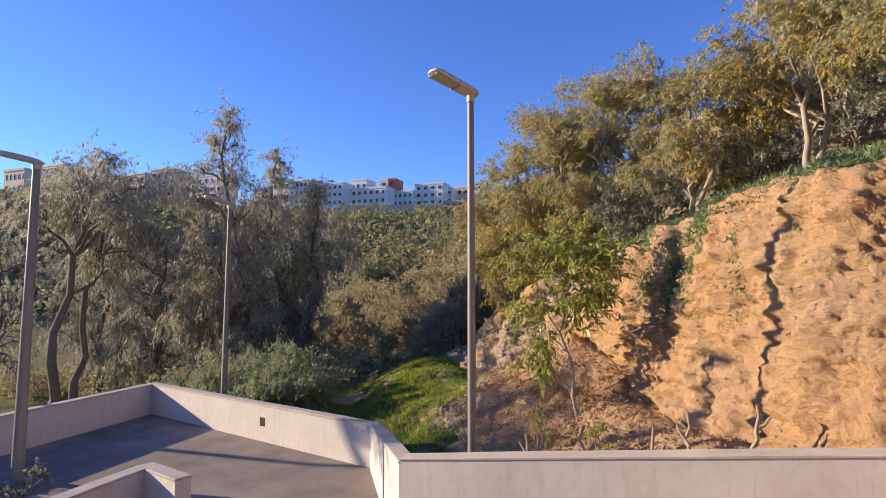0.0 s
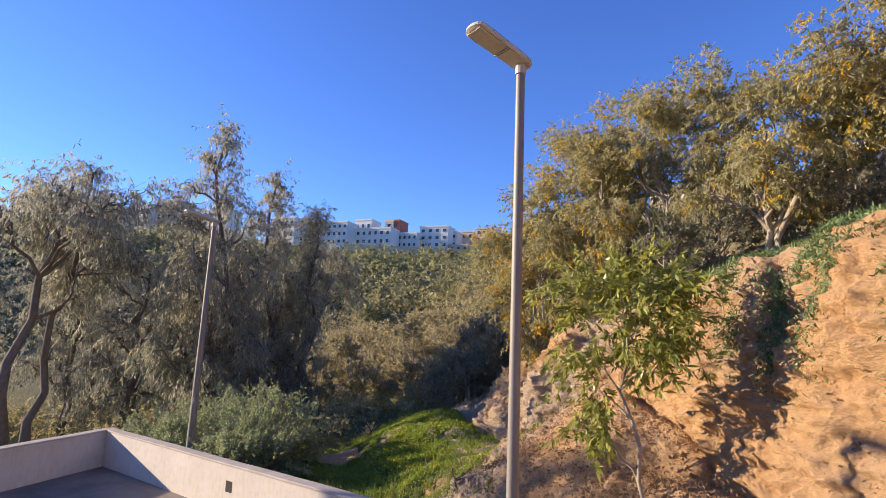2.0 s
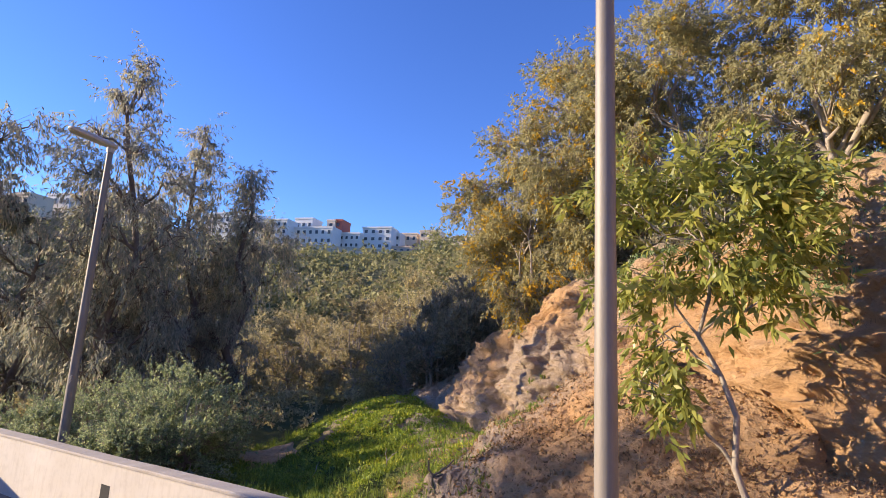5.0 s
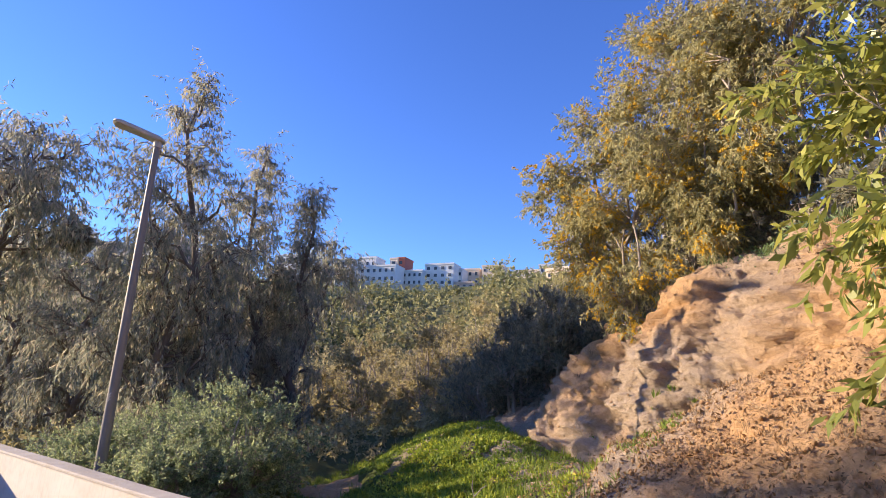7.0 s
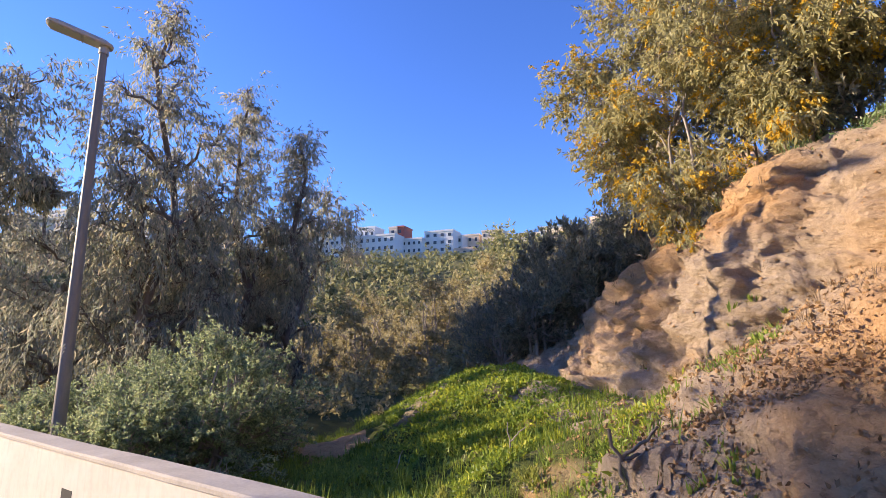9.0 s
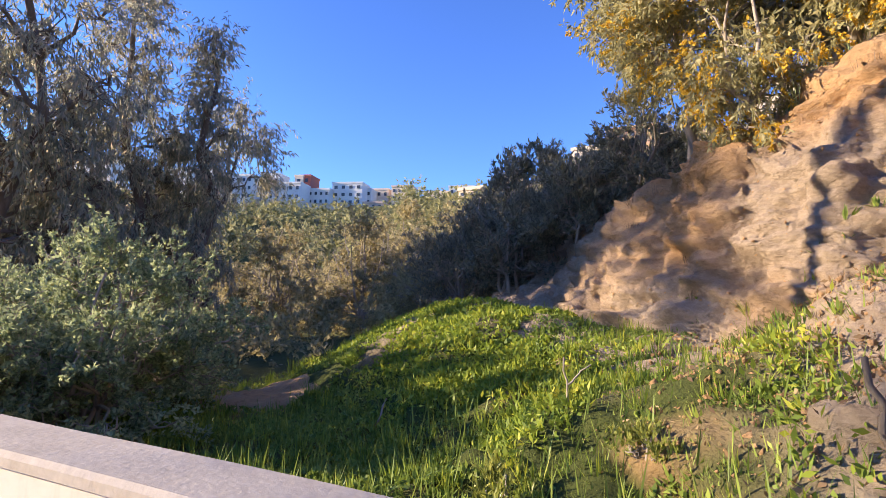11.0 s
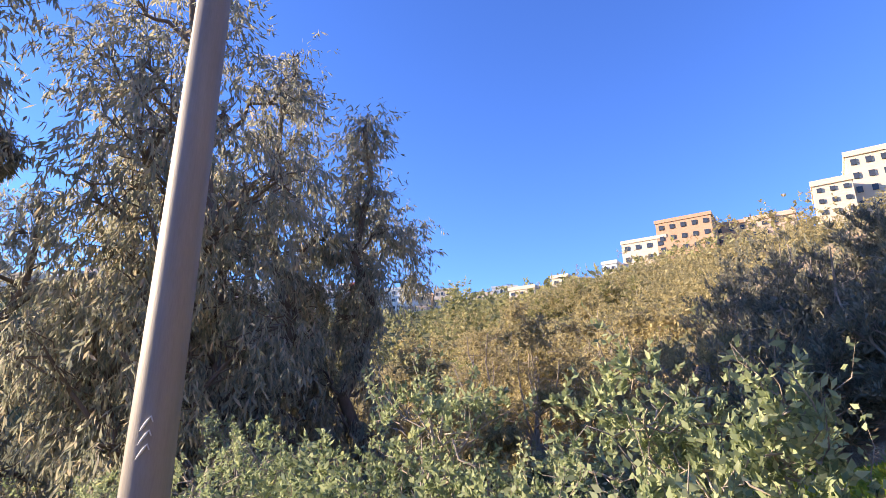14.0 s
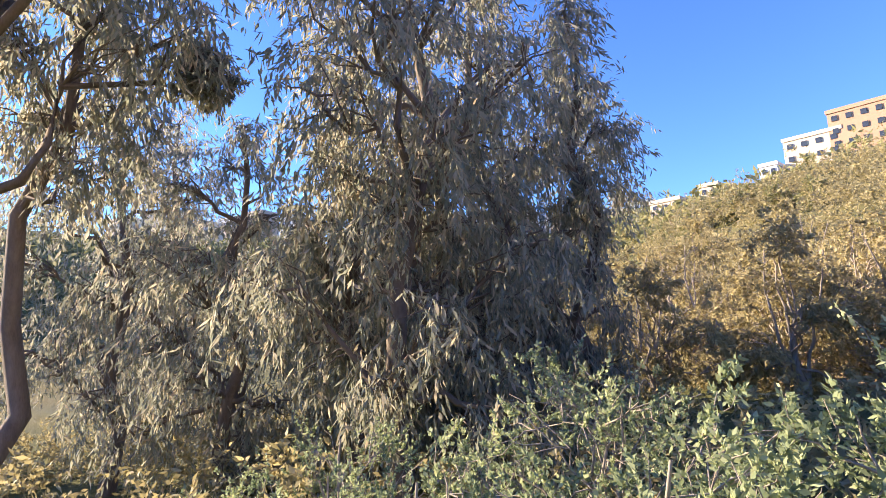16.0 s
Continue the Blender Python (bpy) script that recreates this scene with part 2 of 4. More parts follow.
def box(bm, sx, sy, sz, at=(0, 0, 0), turn=0.0, bev=0.0):
    r = bmesh.ops.create_cube(bm, size=1)
    m = Matrix.Translation(at) @ Matrix.Rotation(turn, 4, "Z") @ Matrix.Diagonal((sx, sy, sz, 1))
    bmesh.ops.transform(bm, matrix=m, verts=r["verts"])
    if bev:
        edges = list({e for v in r["verts"] for e in v.link_edges})
        bmesh.ops.bevel(bm, geom=edges, offset=bev, segments=2, affect="EDGES")


def empty(name, at):
    ob = new(name)
    ob.location = at
    ob.empty_display_size = 0.2
    return ob


def tube_arrays(pts, radii, sides=7):
    """Rings of a tapered tube along pts."""
    pts, radii = np.asarray(pts, float), np.asarray(radii, float)
    d = np.gradient(pts, axis=0)
    d /= np.linalg.norm(d, axis=1)[:, None] + 1e-9
    ref = np.where(np.abs(d[:, 2:3]) > 0.9, np.array([[1.0, 0, 0]]), np.array([[0, 0, 1.0]]))
    u = np.cross(d, ref)
    u /= np.linalg.norm(u, axis=1)[:, None] + 1e-9
    v = np.cross(d, u)
    a = np.linspace(0, 2 * np.pi, sides, endpoint=False)
    ring = u[:, None, :] * np.cos(a)[None, :, None] + v[:, None, :] * np.sin(a)[None, :, None]
    verts = (pts[:, None, :] + ring * radii[:, None, None]).reshape(-1, 3)
    faces = []
    n = len(pts)
    i = np.arange(sides)
    j = (i + 1) % sides
    for k in range(n - 1):
        faces.append(np.stack([k * sides + i, k * sides + j, (k + 1) * sides + j, (k + 1) * sides + i], 1))
    return verts, np.concatenate(faces)


class Pile:
    """Collects arrays of quads into one mesh."""

    def __init__(self):
        self.v, self.f, self.n = [], [], 0

    def add(self, v, f):
        self.v.append(v)
        self.f.append(np.asarray(f) + self.n)
        self.n += len(v)

    def make(self, name, material, parent=None, smooth=False):
        return raw(name, np.concatenate(self.v), np.concatenate(self.f), material, parent, smooth)


def leaves(rng, pos, length, width, droop=0.0, vary=0.35, fold=0.25):
    """Lens-shaped leaves at pos (n, 3); droop 1 hangs straight down, 0 points anywhere, negative stands up."""
    n = len(pos)
    d = rng.normal(size=(n, 3))
    d /= np.linalg.norm(d, axis=1)[:, None]
    d = d * (1 - abs(droop)) + np.array([0, 0, -1.0]) * droop
    d /= np.linalg.norm(d, axis=1)[:, None] + 1e-9
    s = np.cross(d, rng.normal(size=(n, 3)))
    s /= np.linalg.norm(s, axis=1)[:, None] + 1e-9
    nn = np.cross(d, s)
    L = length * (1 + vary * rng.uniform(-1, 1, (n, 1)))
    W = width * (1 + vary * rng.uniform(-1, 1, (n, 1))) * 0.5
    mid = pos + d * L * 0.42 + nn * W * fold
    v = np.stack([pos, mid + s * W, pos + d * L, mid - s * W], 1).reshape(-1, 3)
    f = np.arange(4 * n).reshape(n, 4)
    return v, f


def sprays(rng, base, reach, n, leaf, droop, cluster, hang=0.0, per=16, centre=(0, 0, 0)):
    """Leaves set along short twigs: n leaves in sprays of per, about the tips base (k, 3)."""
    m = max(1, n // per)
    w = reach ** 1.2
    k = rng.choice(len(base), m, p=w / w.sum())
    d = rng.normal(size=(m, 3))
    d /= np.linalg.norm(d, axis=1)[:, None]
    c = base[k] + d * (reach[k] * cluster * 1.5 * rng.uniform(0, 1, m) ** 0.5)[:, None] * np.array([1, 1, 0.8])
    out = c - np.asarray(centre, float)
    out /= np.linalg.norm(out, axis=1)[:, None] + 1e-6
    axis = out * 0.7 + rng.normal(size=(m, 3)) * 0.5 + np.array([0, 0, -1.6]) * droop
    axis /= np.linalg.norm(axis, axis=1)[:, None] + 1e-9
    span = (leaf[0] * 2.0 + hang) * rng.uniform(0.5, 1.3, m)
    t = rng.uniform(0, 1, (m, per, 1))
    foot = c[:, None, :] + axis[:, None, :] * t * span[:, None, None] + rng.normal(size=(m, per, 3)) * leaf[0] * 0.12
    way = axis[:, None, :] * 0.55 + rng.normal(size=(m, per, 3)) * 0.5 + np.array([0, 0, -1.3]) * droop
    way /= np.linalg.norm(way, axis=2)[..., None] + 1e-9
    foot, way = foot.reshape(-1, 3), way.reshape(-1, 3)
    q = len(foot)
    side = np.cross(way, rng.normal(size=(q, 3)))
    side /= np.linalg.norm(side, axis=1)[:, None] + 1e-9
    up = np.cross(way, side)
    L = leaf[0] * rng.uniform(0.6, 1.3, (q, 1))
    W = leaf[1] * rng.uniform(0.7, 1.25, (q, 1)) * 0.5
    mid = foot + way * L * 0.45 + up * W * 0.3
    v = np.stack([foot, mid + side * W, foot + way * L - up * W * 0.3, mid - side * W], 1).reshape(-1, 3)
    return v, np.arange(4 * q).reshape(q, 4)


def bent(rng, a, b, k=6, sway=0.08, sag=0.0):
    """A slightly crooked line from a to b."""
    a, b = np.asarray(a, float), np.asarray(b, float)
    t = np.linspace(0, 1, k)[:, None]
    p = a + (b - a) * t
    span = np.linalg.norm(b - a)
    p[1:-1] += rng.normal(size=(k - 2, 3)) * sway * span
    p[:, 2] += sag * span * (t[:, 0] * (1 - t[:, 0])) * 4
    return p


def tree(name, base, top, lobes, trunk_r, n_leaf, leaf, leaf_m, bark_m, seed, droop=0.0, hang=0.0, twigs=9,
         label="", category="tree", group="", blossom=0, stems=1, cluster=0.28, bare=0.0, sprigs=0):
    """A tree or shrub. lobes: (x, y, z, r) clumps, relative to the base, that the limbs reach for."""
    rng = np.random.default_rng(seed)
    root = tagged(empty(name, base), label, category, group)
    wood = Pile()
    top = np.asarray(top, float)
    spines = []
    for s in range(stems):
        foot = np.array([rng.normal() * 0.12, rng.normal() * 0.12, -0.25]) if stems > 1 else np.array([0, 0, -0.25])
        tip = top * (1 if s == 0 else rng.uniform(0.7, 0.95)) + (rng.normal(size=3) * [0.25, 0.25, 0.1] * np.linalg.norm(top) * 0.5 if s else 0)
        p = bent(rng, foot, tip, 9, 0.018)
        r = trunk_r / math.sqrt(stems) * (1 - 0.78 * np.linspace(0, 1, 9)) + 0.004
        r[0] *= 1.3
        wood.add(*tube_arrays(p, r, 8))
        spines.append((p, r))
    tips, wts = [], []
    for li, (x, y, z, rad) in enumerate(lobes):
        c = np.array([x, y, z], float)
        p, r = spines[li % stems]
        zs = p[:, 2]
        want = max(z - 0.75 * math.hypot(x - top[0] * z / max(top[2], 0.1), y - top[1] * z / max(top[2], 0.1)) - rad * 0.3, top[2] * 0.18)
        k = int(np.argmin(np.abs(zs - want)))
        limb = bent(rng, p[k], c, 7, 0.045, 0.05)
        r0 = min(r[k] * 0.75, 0.08 * trunk_r + 0.05 * rad + 0.01)
        wood.add(*tube_arrays(limb, np.linspace(r0, 0.3 * r0, 7), 6))
        for t in range(twigs):
            q = limb[rng.integers(3, 7)]
            e = rng.normal(size=3)
            e = c + e / np.linalg.norm(e) * rad * rng.uniform(0.45, 1.0) ** 0.6 * np.array([1, 1, 0.85])
            tw = bent(rng, q, e, 5, 0.07, 0.06)
            wood.add(*tube_arrays(tw, np.linspace(0.3 * r0 + 0.003, 0.003, 5), 4))
            if rng.uniform() >= bare:
                for f in (0.55, 0.8, 1.0):
                    tips.append(tw[0] + (e - tw[0]) * f)
                    wts.append(rad)
    tips, wts = np.array(tips), np.array(wts)
    extra = []
    for q in rng.integers(0, len(tips), sprigs):
        if tips[q][2] < 0.5 * top[2]:
            continue
        way_up = np.array([tips[q][0] * 0.3 + rng.normal() * 0.4, tips[q][1] * 0.3 + rng.normal() * 0.4, 1.0])
        end = tips[q] + way_up / np.linalg.norm(way_up) * rng.uniform(0.18, 0.42)
        sp = bent(rng, tips[q], end, 5, 0.05)
        wood.add(*tube_arrays(sp, np.linspace(0.0035, 0.0015, 5), 4))
        extra.append(tips[q] + (end - tips[q]) * rng.uniform(0.1, 1.0, (22, 1)) + rng.normal(size=(22, 3)) * 0.012)
    wood.make("trunk", bark_m, root, True)
    centre = tips.mean(0)
    v, f = sprays(rng, tips, wts, n_leaf, leaf, droop, cluster, hang, centre=centre)
    if extra:
        ev, ef = leaves(rng, np.concatenate(extra), leaf[0], leaf[1], -0.2)
        v, f = np.concatenate([v, ev]), np.concatenate([f, ef + len(v)])
    raw("crown", v, f, leaf_m, root)
    if blossom:
        near = rng.choice(len(tips), max(6, len(tips) // 3), replace=False)
        push = (tips[near] - centre) * 0.06
        raw("blossom", *sprays(rng, tips[near] + push, wts[near], blossom, (leaf[0] * 0.42, leaf[0] * 0.28), droop, cluster * 0.8, 0.06, 20, centre), M_BLOSSOM, root)["label"] = "golden yellow blossom"
    return root


# ---- ground ----
# foot of the hill: x, y, height of the foot, height of the bank, its width, slope above
FOOT = [(16, -14, 1.8, 3.2, 1.2, 0.35), (6.5, 0.5, 1.7, 3.2, 1.0, 0.35), (1.75, 6.5, 1.5, 3.3, 0.8, 0.4), (-0.75, 8.35, 1.5, 3.2, 0.75, 0.4),
        (-2.3, 9.9, 1.6, 2.8, 0.9, 0.42), (-3.5, 11.0, 1.45, 2.7, 1.1, 0.42), (-4.8, 11.85, 1.3, 2.5, 1.1, 0.42),
        (-6.25, 12.0, 1.0, 2.1, 1.0, 0.45), (-7.4, 13.0, 0.95, 1.9, 1.0, 0.45), (-8.8, 14.0, 1.0, 1.3, 1.7, 0.45), (-9.9, 14.7, 1.1, 1.2, 2.2, 0.45),
        (-11.6, 17.0, 0.9, 1.6, 3.0, 0.52), (-16, 24, 0.6, 1.2, 4, 0.62), (-32, 48, 2.0, 1.0, 8, 0.45), (-62, 92, 6, 1.0, 10, 0.45), (-110, 190, 8, 1.0, 10, 0.3)]


SPUR = [(-6.2, 9.6, 0.62), (-5.75, 10.35, 1.1), (-5.3, 11.0, 1.62), (-4.7, 11.6, 2.25), (-3.9, 11.35, 2.5), (-2.9, 10.55, 2.4), (-2.2, 9.9, 2.0)]


def foot_coords(x, y):
    """Signed distance to the foot line (positive uphill) and the foot's blended values."""
    best = np.full(np.shape(x), 1e9)
    sgn = np.ones(np.shape(x))
    vals = [np.zeros(np.shape(x)) for _ in range(4)]
    total = np.zeros(np.shape(x))
    for (ax, ay, *av), (bx, by, *bv) in zip(FOOT[:-1], FOOT[1:]):
        ux, uy = bx - ax, by - ay
        L2 = ux * ux + uy * uy
        t = np.clip(((x - ax) * ux + (y - ay) * uy) / L2, 0, 1)
        qx, qy = x - (ax + t * ux), y - (ay + t * uy)
        d = np.hypot(qx, qy)
        side = np.where(ux * (y - ay) - uy * (x - ax) < 0, 1.0, -1.0)
        near = d < best
        best = np.where(near, d, best)
        sgn = np.where(near, side, sgn)
        wt = 1.0 / (d * d + 0.05) ** 5
        total = total + wt
        for k in range(4):
            vals[k] = vals[k] + wt * (av[k] + (bv[k] - av[k]) * t)
    return best * sgn, [v / total for v in vals]


def height(x, y):
    x, y = np.asarray(x, float), np.asarray(y, float)
    d, (zf, bank, wide, slope) = foot_coords(x, y)
    wob = 0.28 * vnoise(x * 0.9, y * 0.9, 0, 5) + 0.14 * vnoise(x * 2.3, y * 2.3, 0, 6)
    dd = d + wob * np.clip(wide, 0, 1.2)
    up = bank * sstep(0, 1, np.clip(dd / wide, 0, 1)) + slope * np.clip(dd - wide * 0.7, 0, 12) + 0.27 * np.clip(dd - 12, 0, 90)
    # valley side: gentle fall away from the hill, then the far hillside
    r = np.hypot(x + 5, y - 5)
    low = 0.12 - 0.13 * np.clip(-d - 5, 0, 12) - 0.02 * np.clip(-d - 17, 0, 60)
    low = low + (zf - 0.12) * sstep(-3.2, 0, d)
    far = 47 * sstep(60, 275, r)
    h = np.where(dd > 0, zf + up, low)
    h = np.maximum(h, low) + far * np.where(d > 0, np.clip(1 - d / 70, 0.25, 1), 1)
    h = h + 0.35 * np.exp(-((x + 3.9) ** 2 + (y - 9.3) ** 2) / 2.6) * (1 - sstep(-0.3, 1.0, dd))
    h = h + 0.32 * np.exp(-((x + 9.5) ** 2 + (y - 13.1) ** 2) / 3.4) * (1 - sstep(-0.3, 1.0, dd))
    # spur of scree that comes down from the bank
    for (ax, ay, az), (bx, by, bz) in zip(SPUR[:-1], SPUR[1:]):
        ux, uy = bx - ax, by - ay
        t = np.clip(((x - ax) * ux + (y - ay) * uy) / (ux * ux + uy * uy), 0, 1)
        q = np.hypot(x - ax - t * ux, y - ay - t * uy)
        h = np.maximum(h, az + (bz - az) * t - 0.68 * np.sqrt(q * q + 0.004) + 0.12 * vnoise(x * 1.7, y * 1.7, 0, 14))
    h = h + 3.2 * sstep(70, 118, r) * sstep(5, 40, d) * (1 - sstep(210, 270, r))
    rough = 0.06 * fbm(x * 1.6, y * 1.6, 0, 9, 3) + 0.5 * sstep(20, 60, r) * vnoise(x * 0.08, y * 0.08, 0, 11)
    h = h + rough
    # ground under and beside the terrace and the upper landing
    inside = sstep(0.0, 0.3, np.minimum(np.minimum(x + 15.2, 8.1 - y), 40 + y)) * sstep(0.4, 0.0, x - (-3.75 + 0.9 * np.clip(6.0 - y, -3, 5)))
    h = np.where(inside > 0.02, np.minimum(h, -0.25), h)
    return h


def ground_axis(dense_a, dense_b, step, far):
    a = list(np.arange(dense_a, dense_b, step))
    lo, hi, s = a[0], a[-1], step
    while hi < far:
        s *= 1.22
        hi += s
        a.append(hi)
    s = step
    while lo > -far:
        s *= 1.22
        lo -= s
        a.insert(0, lo)
    return np.array(a)


def make_ground():
    xs, ys = ground_axis(-12.5, 2.6, 0.06, 3200), ground_axis(5.0, 17.0, 0.06, 3200)
    X, Y = np.meshgrid(xs, ys)
    Z = height(X, Y)
    # far beyond the ridge the land falls away to the horizon
    R = np.hypot(X, Y)
    Z = Z * (1 - sstep(330, 800, R)) - 2.0 * sstep(330, 800, R)
    gy, gx = np.gradient(Z, ys, xs)
    steep = np.hypot(gx, gy)
    d, (zf, bank, wide, slope) = foot_coords(X, Y)
    face = sstep(0.5, 1.3, steep) * sstep(40, 25, R)
    nl = np.sqrt(gx ** 2 + gy ** 2) + 1e-6
    cover_zone = sstep(-2.9, -2.5, d) * sstep(wide + 0.6, wide + 0.3, d) * (X > -11) * (X < 3.2)
    sink = 0.16 * face * cover_zone
    X2, Y2 = X + gx / nl * sink, Y + gy / nl * sink
    Z2 = Z + fbm(X * 4, Y * 4, 0, 41, 3) * 0.02 * sstep(25, 15, R) - 0.06 * cover_zone
    v = np.stack([X2, Y2, Z2], -1).reshape(-1, 3)
    ny, nx = X.shape
    i = np.arange(ny * nx).reshape(ny, nx)
    f = np.stack([i[:-1, :-1], i[:-1, 1:], i[1:, 1:], i[1:, :-1]], -1).reshape(-1, 4)
    ob = raw("ground", v, f, M_GROUND, None, True)
    tagged(ob, "ochre earth slope with turf and scrub patches", "ground", kind="structure")
    turf = sstep(-0.2, -1.2, d + 0.5 * vnoise(X * 0.7, Y * 0.7, 0, 51)) * 0.9
    turf = np.maximum(turf, sstep(0.2, 0.8, (d - wide * 1.0) * 0.6 + 0.5 * vnoise(X, Y, 0, 52)) * 0.75)
    turf = np.where(R > 45, 0.85 + 0.15 * vnoise(X * 0.05, Y * 0.05, 0, 53), turf) * (1 - 0.9 * sstep(0.6, 1.1, steep) * (R < 45))
    path_d = np.hypot((X + 11.1) * 0.8, Y - 12.0)
    turf = turf * sstep(0.45, 1.1, path_d + 0.2 * vnoise(X * 2, Y * 2, 0, 54))
    grey = sstep(0.1, 0.5, 0.5 * vnoise(X * 0.5, Y * 0.5, Z * 0.5, 61) + 0.35) * sstep(-3.2, -5.0, X) * 0.8
    me = ob.data
    layer = me.color_attributes.new("cover", "FLOAT_COLOR", "POINT")
    cols = np.stack([np.clip(turf, 0, 1), np.clip(grey, 0, 1), 0 * turf, 0 * turf + 1], -1).reshape(-1)
    layer.data.foreach_set("color", cols.astype(np.float32))
    return ob


make_ground()


def worley(x, y, z, seed):
    """Distance to the nearest of scattered points, one to a cell."""
    xi, yi, zi = (np.floor(a).astype(np.int64) for a in (x, y, z))
    best = np.full(x.shape, 9.0)
    for a in (-1, 0, 1):
        for c in (-1, 0, 1):
            for e in (-1, 0, 1):
                i, j, k = xi + a, yi + c, zi + e
                q = (x - i - hash3(i, j, k, seed)) ** 2 + (y - j - hash3(i, j, k, seed + 1)) ** 2 + (z - k - hash3(i, j, k, seed + 2)) ** 2
                best = np.minimum(best, q)
    return np.sqrt(best)


def make_bank():
    """The crumbling face of the bank with the scree below it, as a fine sheet over the ground."""
    pts = np.array([(p[0], p[1], p[4]) for p in FOOT[1:12]], float)
    seg = np.concatenate([[0], np.cumsum(np.hypot(*np.diff(pts[:, :2], axis=0).T))])
    s = np.arange(4.2, seg[-1] - 1.0, 0.035)
    def at(q):
        return np.stack([np.interp(q, seg, pts[:, k]) for k in range(3)], -1)
    c = sum(at(s + o) for o in np.linspace(-0.9, 0.9, 13)) / 13
    tan = np.gradient(c[:, :2], axis=0)
    tan /= np.linalg.norm(tan, axis=1)[:, None]
    nrm = np.stack([tan[:, 1], -tan[:, 0]], 1)
    u = np.linspace(0, 1, 400)
    d = -2.8 + (c[:, 2:3] + 0.75 + 2.8) * u[None]
    X, Y = c[:, 0:1] + nrm[:, 0:1] * d, c[:, 1:2] + nrm[:, 1:2] * d
    Z = height(X, Y)
    run = np.sqrt(np.diff(X, axis=1) ** 2 + np.diff(Y, axis=1) ** 2 + np.diff(Z, axis=1) ** 2)
    arc = np.concatenate([np.zeros((len(s), 1)), np.cumsum(run, 1)], 1)
    nv = 215
    want = np.linspace(0, 1, nv)
    X, Y, Z, d = (np.stack([np.interp(want, arc[i] / arc[i, -1], A[i]) for i in range(len(s))]) for A in (X, Y, Z, d))
    P = np.stack([X, Y, Z], -1)
    def normals(P):
        n = np.cross(np.gradient(P, axis=0), np.gradient(P, axis=1))
        n /= np.linalg.norm(n, axis=-1)[..., None] + 1e-9
        return n * np.where(n[..., 2:3] < 0, -1, 1)
    n = normals(P)
    for _ in range(6):
        n[1:-1] = (n[:-2] + n[1:-1] * 2 + n[2:]) / 4
        n[:, 1:-1] = (n[:, :-2] + n[:, 1:-1] * 2 + n[:, 2:]) / 4
    n /= np.linalg.norm(n, axis=-1)[..., None]
    wx, wy, wz = X + 0.12 * vnoise(X * 3, Y * 3, Z * 3, 81), Y + 0.12 * vnoise(X * 3, Y * 3, Z * 3, 82), Z + 0.10 * vnoise(X * 2, Y * 2, Z * 2, 83)
    face = sstep(0.85, 0.62, n[..., 2])
    big = 0.15 * fbm(X * 0.8, Y * 0.8, Z * 0.8, 84, 3) + 0.10 * (0.5 - np.abs(vnoise(wx * 2.2, wy * 2.2, wz * 0.5, 85)))
    blocks = 0.12 * (0.55 - worley(wx * 3.0, wy * 3.0, wz * 4.5, 86)) + 0.085 * (0.55 - worley(wx * 7.5, wy * 7.5, wz * 11, 89))
    ledge = 0.10 * vnoise(wx * 1.6, wy * 1.6, wz * 7.0, 92) + 0.055 * vnoise(wx * 3.5, wy * 3.5, wz * 17.0, 93)
    patch = sstep(-0.35, 0.3, vnoise(X * 0.9, Y * 0.9, Z * 1.1, 94))
    crumbs = 0.055 * (0.5 - worley(wx * 15, wy * 15, wz * 18, 95)) * (0.6 + 0.5 * vnoise(X * 2.3, Y * 2.3, Z * 2.3, 87)) + 0.06 * fbm(wx * 5.5, wy * 5.5, wz * 13.0, 88, 3)
    off = face * (big + blocks * (0.35 + 0.65 * patch) + ledge * (1.2 - 0.6 * patch)) + crumbs * (0.5 + 0.5 * face) + (1 - face) * 0.05 * fbm(X * 2.5, Y * 2.5, 0, 96, 3)
    i, j = np.arange(len(s))[:, None], np.arange(nv)[None]
    rim = np.minimum(sstep(0, 14, j) * sstep(nv - 1, nv - 12, j), sstep(0, 14, i) * sstep(len(s) - 1, len(s) - 15, i))
    P = P + n * (off * rim + 0.04 * rim - 0.22 * (1 - rim))[..., None]
    idx = np.arange(len(s) * nv).reshape(len(s), nv)
    f = np.stack([idx[:-1, :-1], idx[:-1, 1:], idx[1:, 1:], idx[1:, :-1]], -1).reshape(-1, 4)
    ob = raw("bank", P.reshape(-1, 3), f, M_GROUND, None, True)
    tagged(ob, "crumbling ochre earth bank with scree at its foot", "earth bank", kind="structure")
    turf = sstep(-1.1, -2.0, d + 0.6 * vnoise(X * 0.9, Y * 0.9, 0, 51) - 0.9 * sstep(-6.6, -5.8, X)) * (1 - face) * (1 - sstep(-6.6, -5.9, X))
    wide = c[:, 2:3]
    turf = np.maximum(turf, sstep(0.1, 0.6, d - wide + 0.4 * vnoise(X, Y, 0, 52)) * 0.8)
    grey = sstep(0.0, 0.5, 0.6 * vnoise(X * 0.7, Y * 0.7, Z * 0.9, 61) + 0.12 + 0.2 * sstep(-4.0, -6.0, X)) * (0.3 + 0.65 * sstep(-2.6, -5.2, X))
    layer = ob.data.color_attributes.new("cover", "FLOAT_COLOR", "POINT")
    layer.data.foreach_set("color", np.stack([np.clip(turf, 0, 1), np.clip(grey, 0, 1), 0 * turf, 0 * turf + 1], -1).reshape(-1).astype(np.float32))
    return P, normals(P), d, wide + 0 * d, face


BANK_P, BANK_N, BANK_D, BANK_W, BANK_F = make_bank()


def gz(x, y):
    return float(height(np.array([x]), np.array([y]))[0])


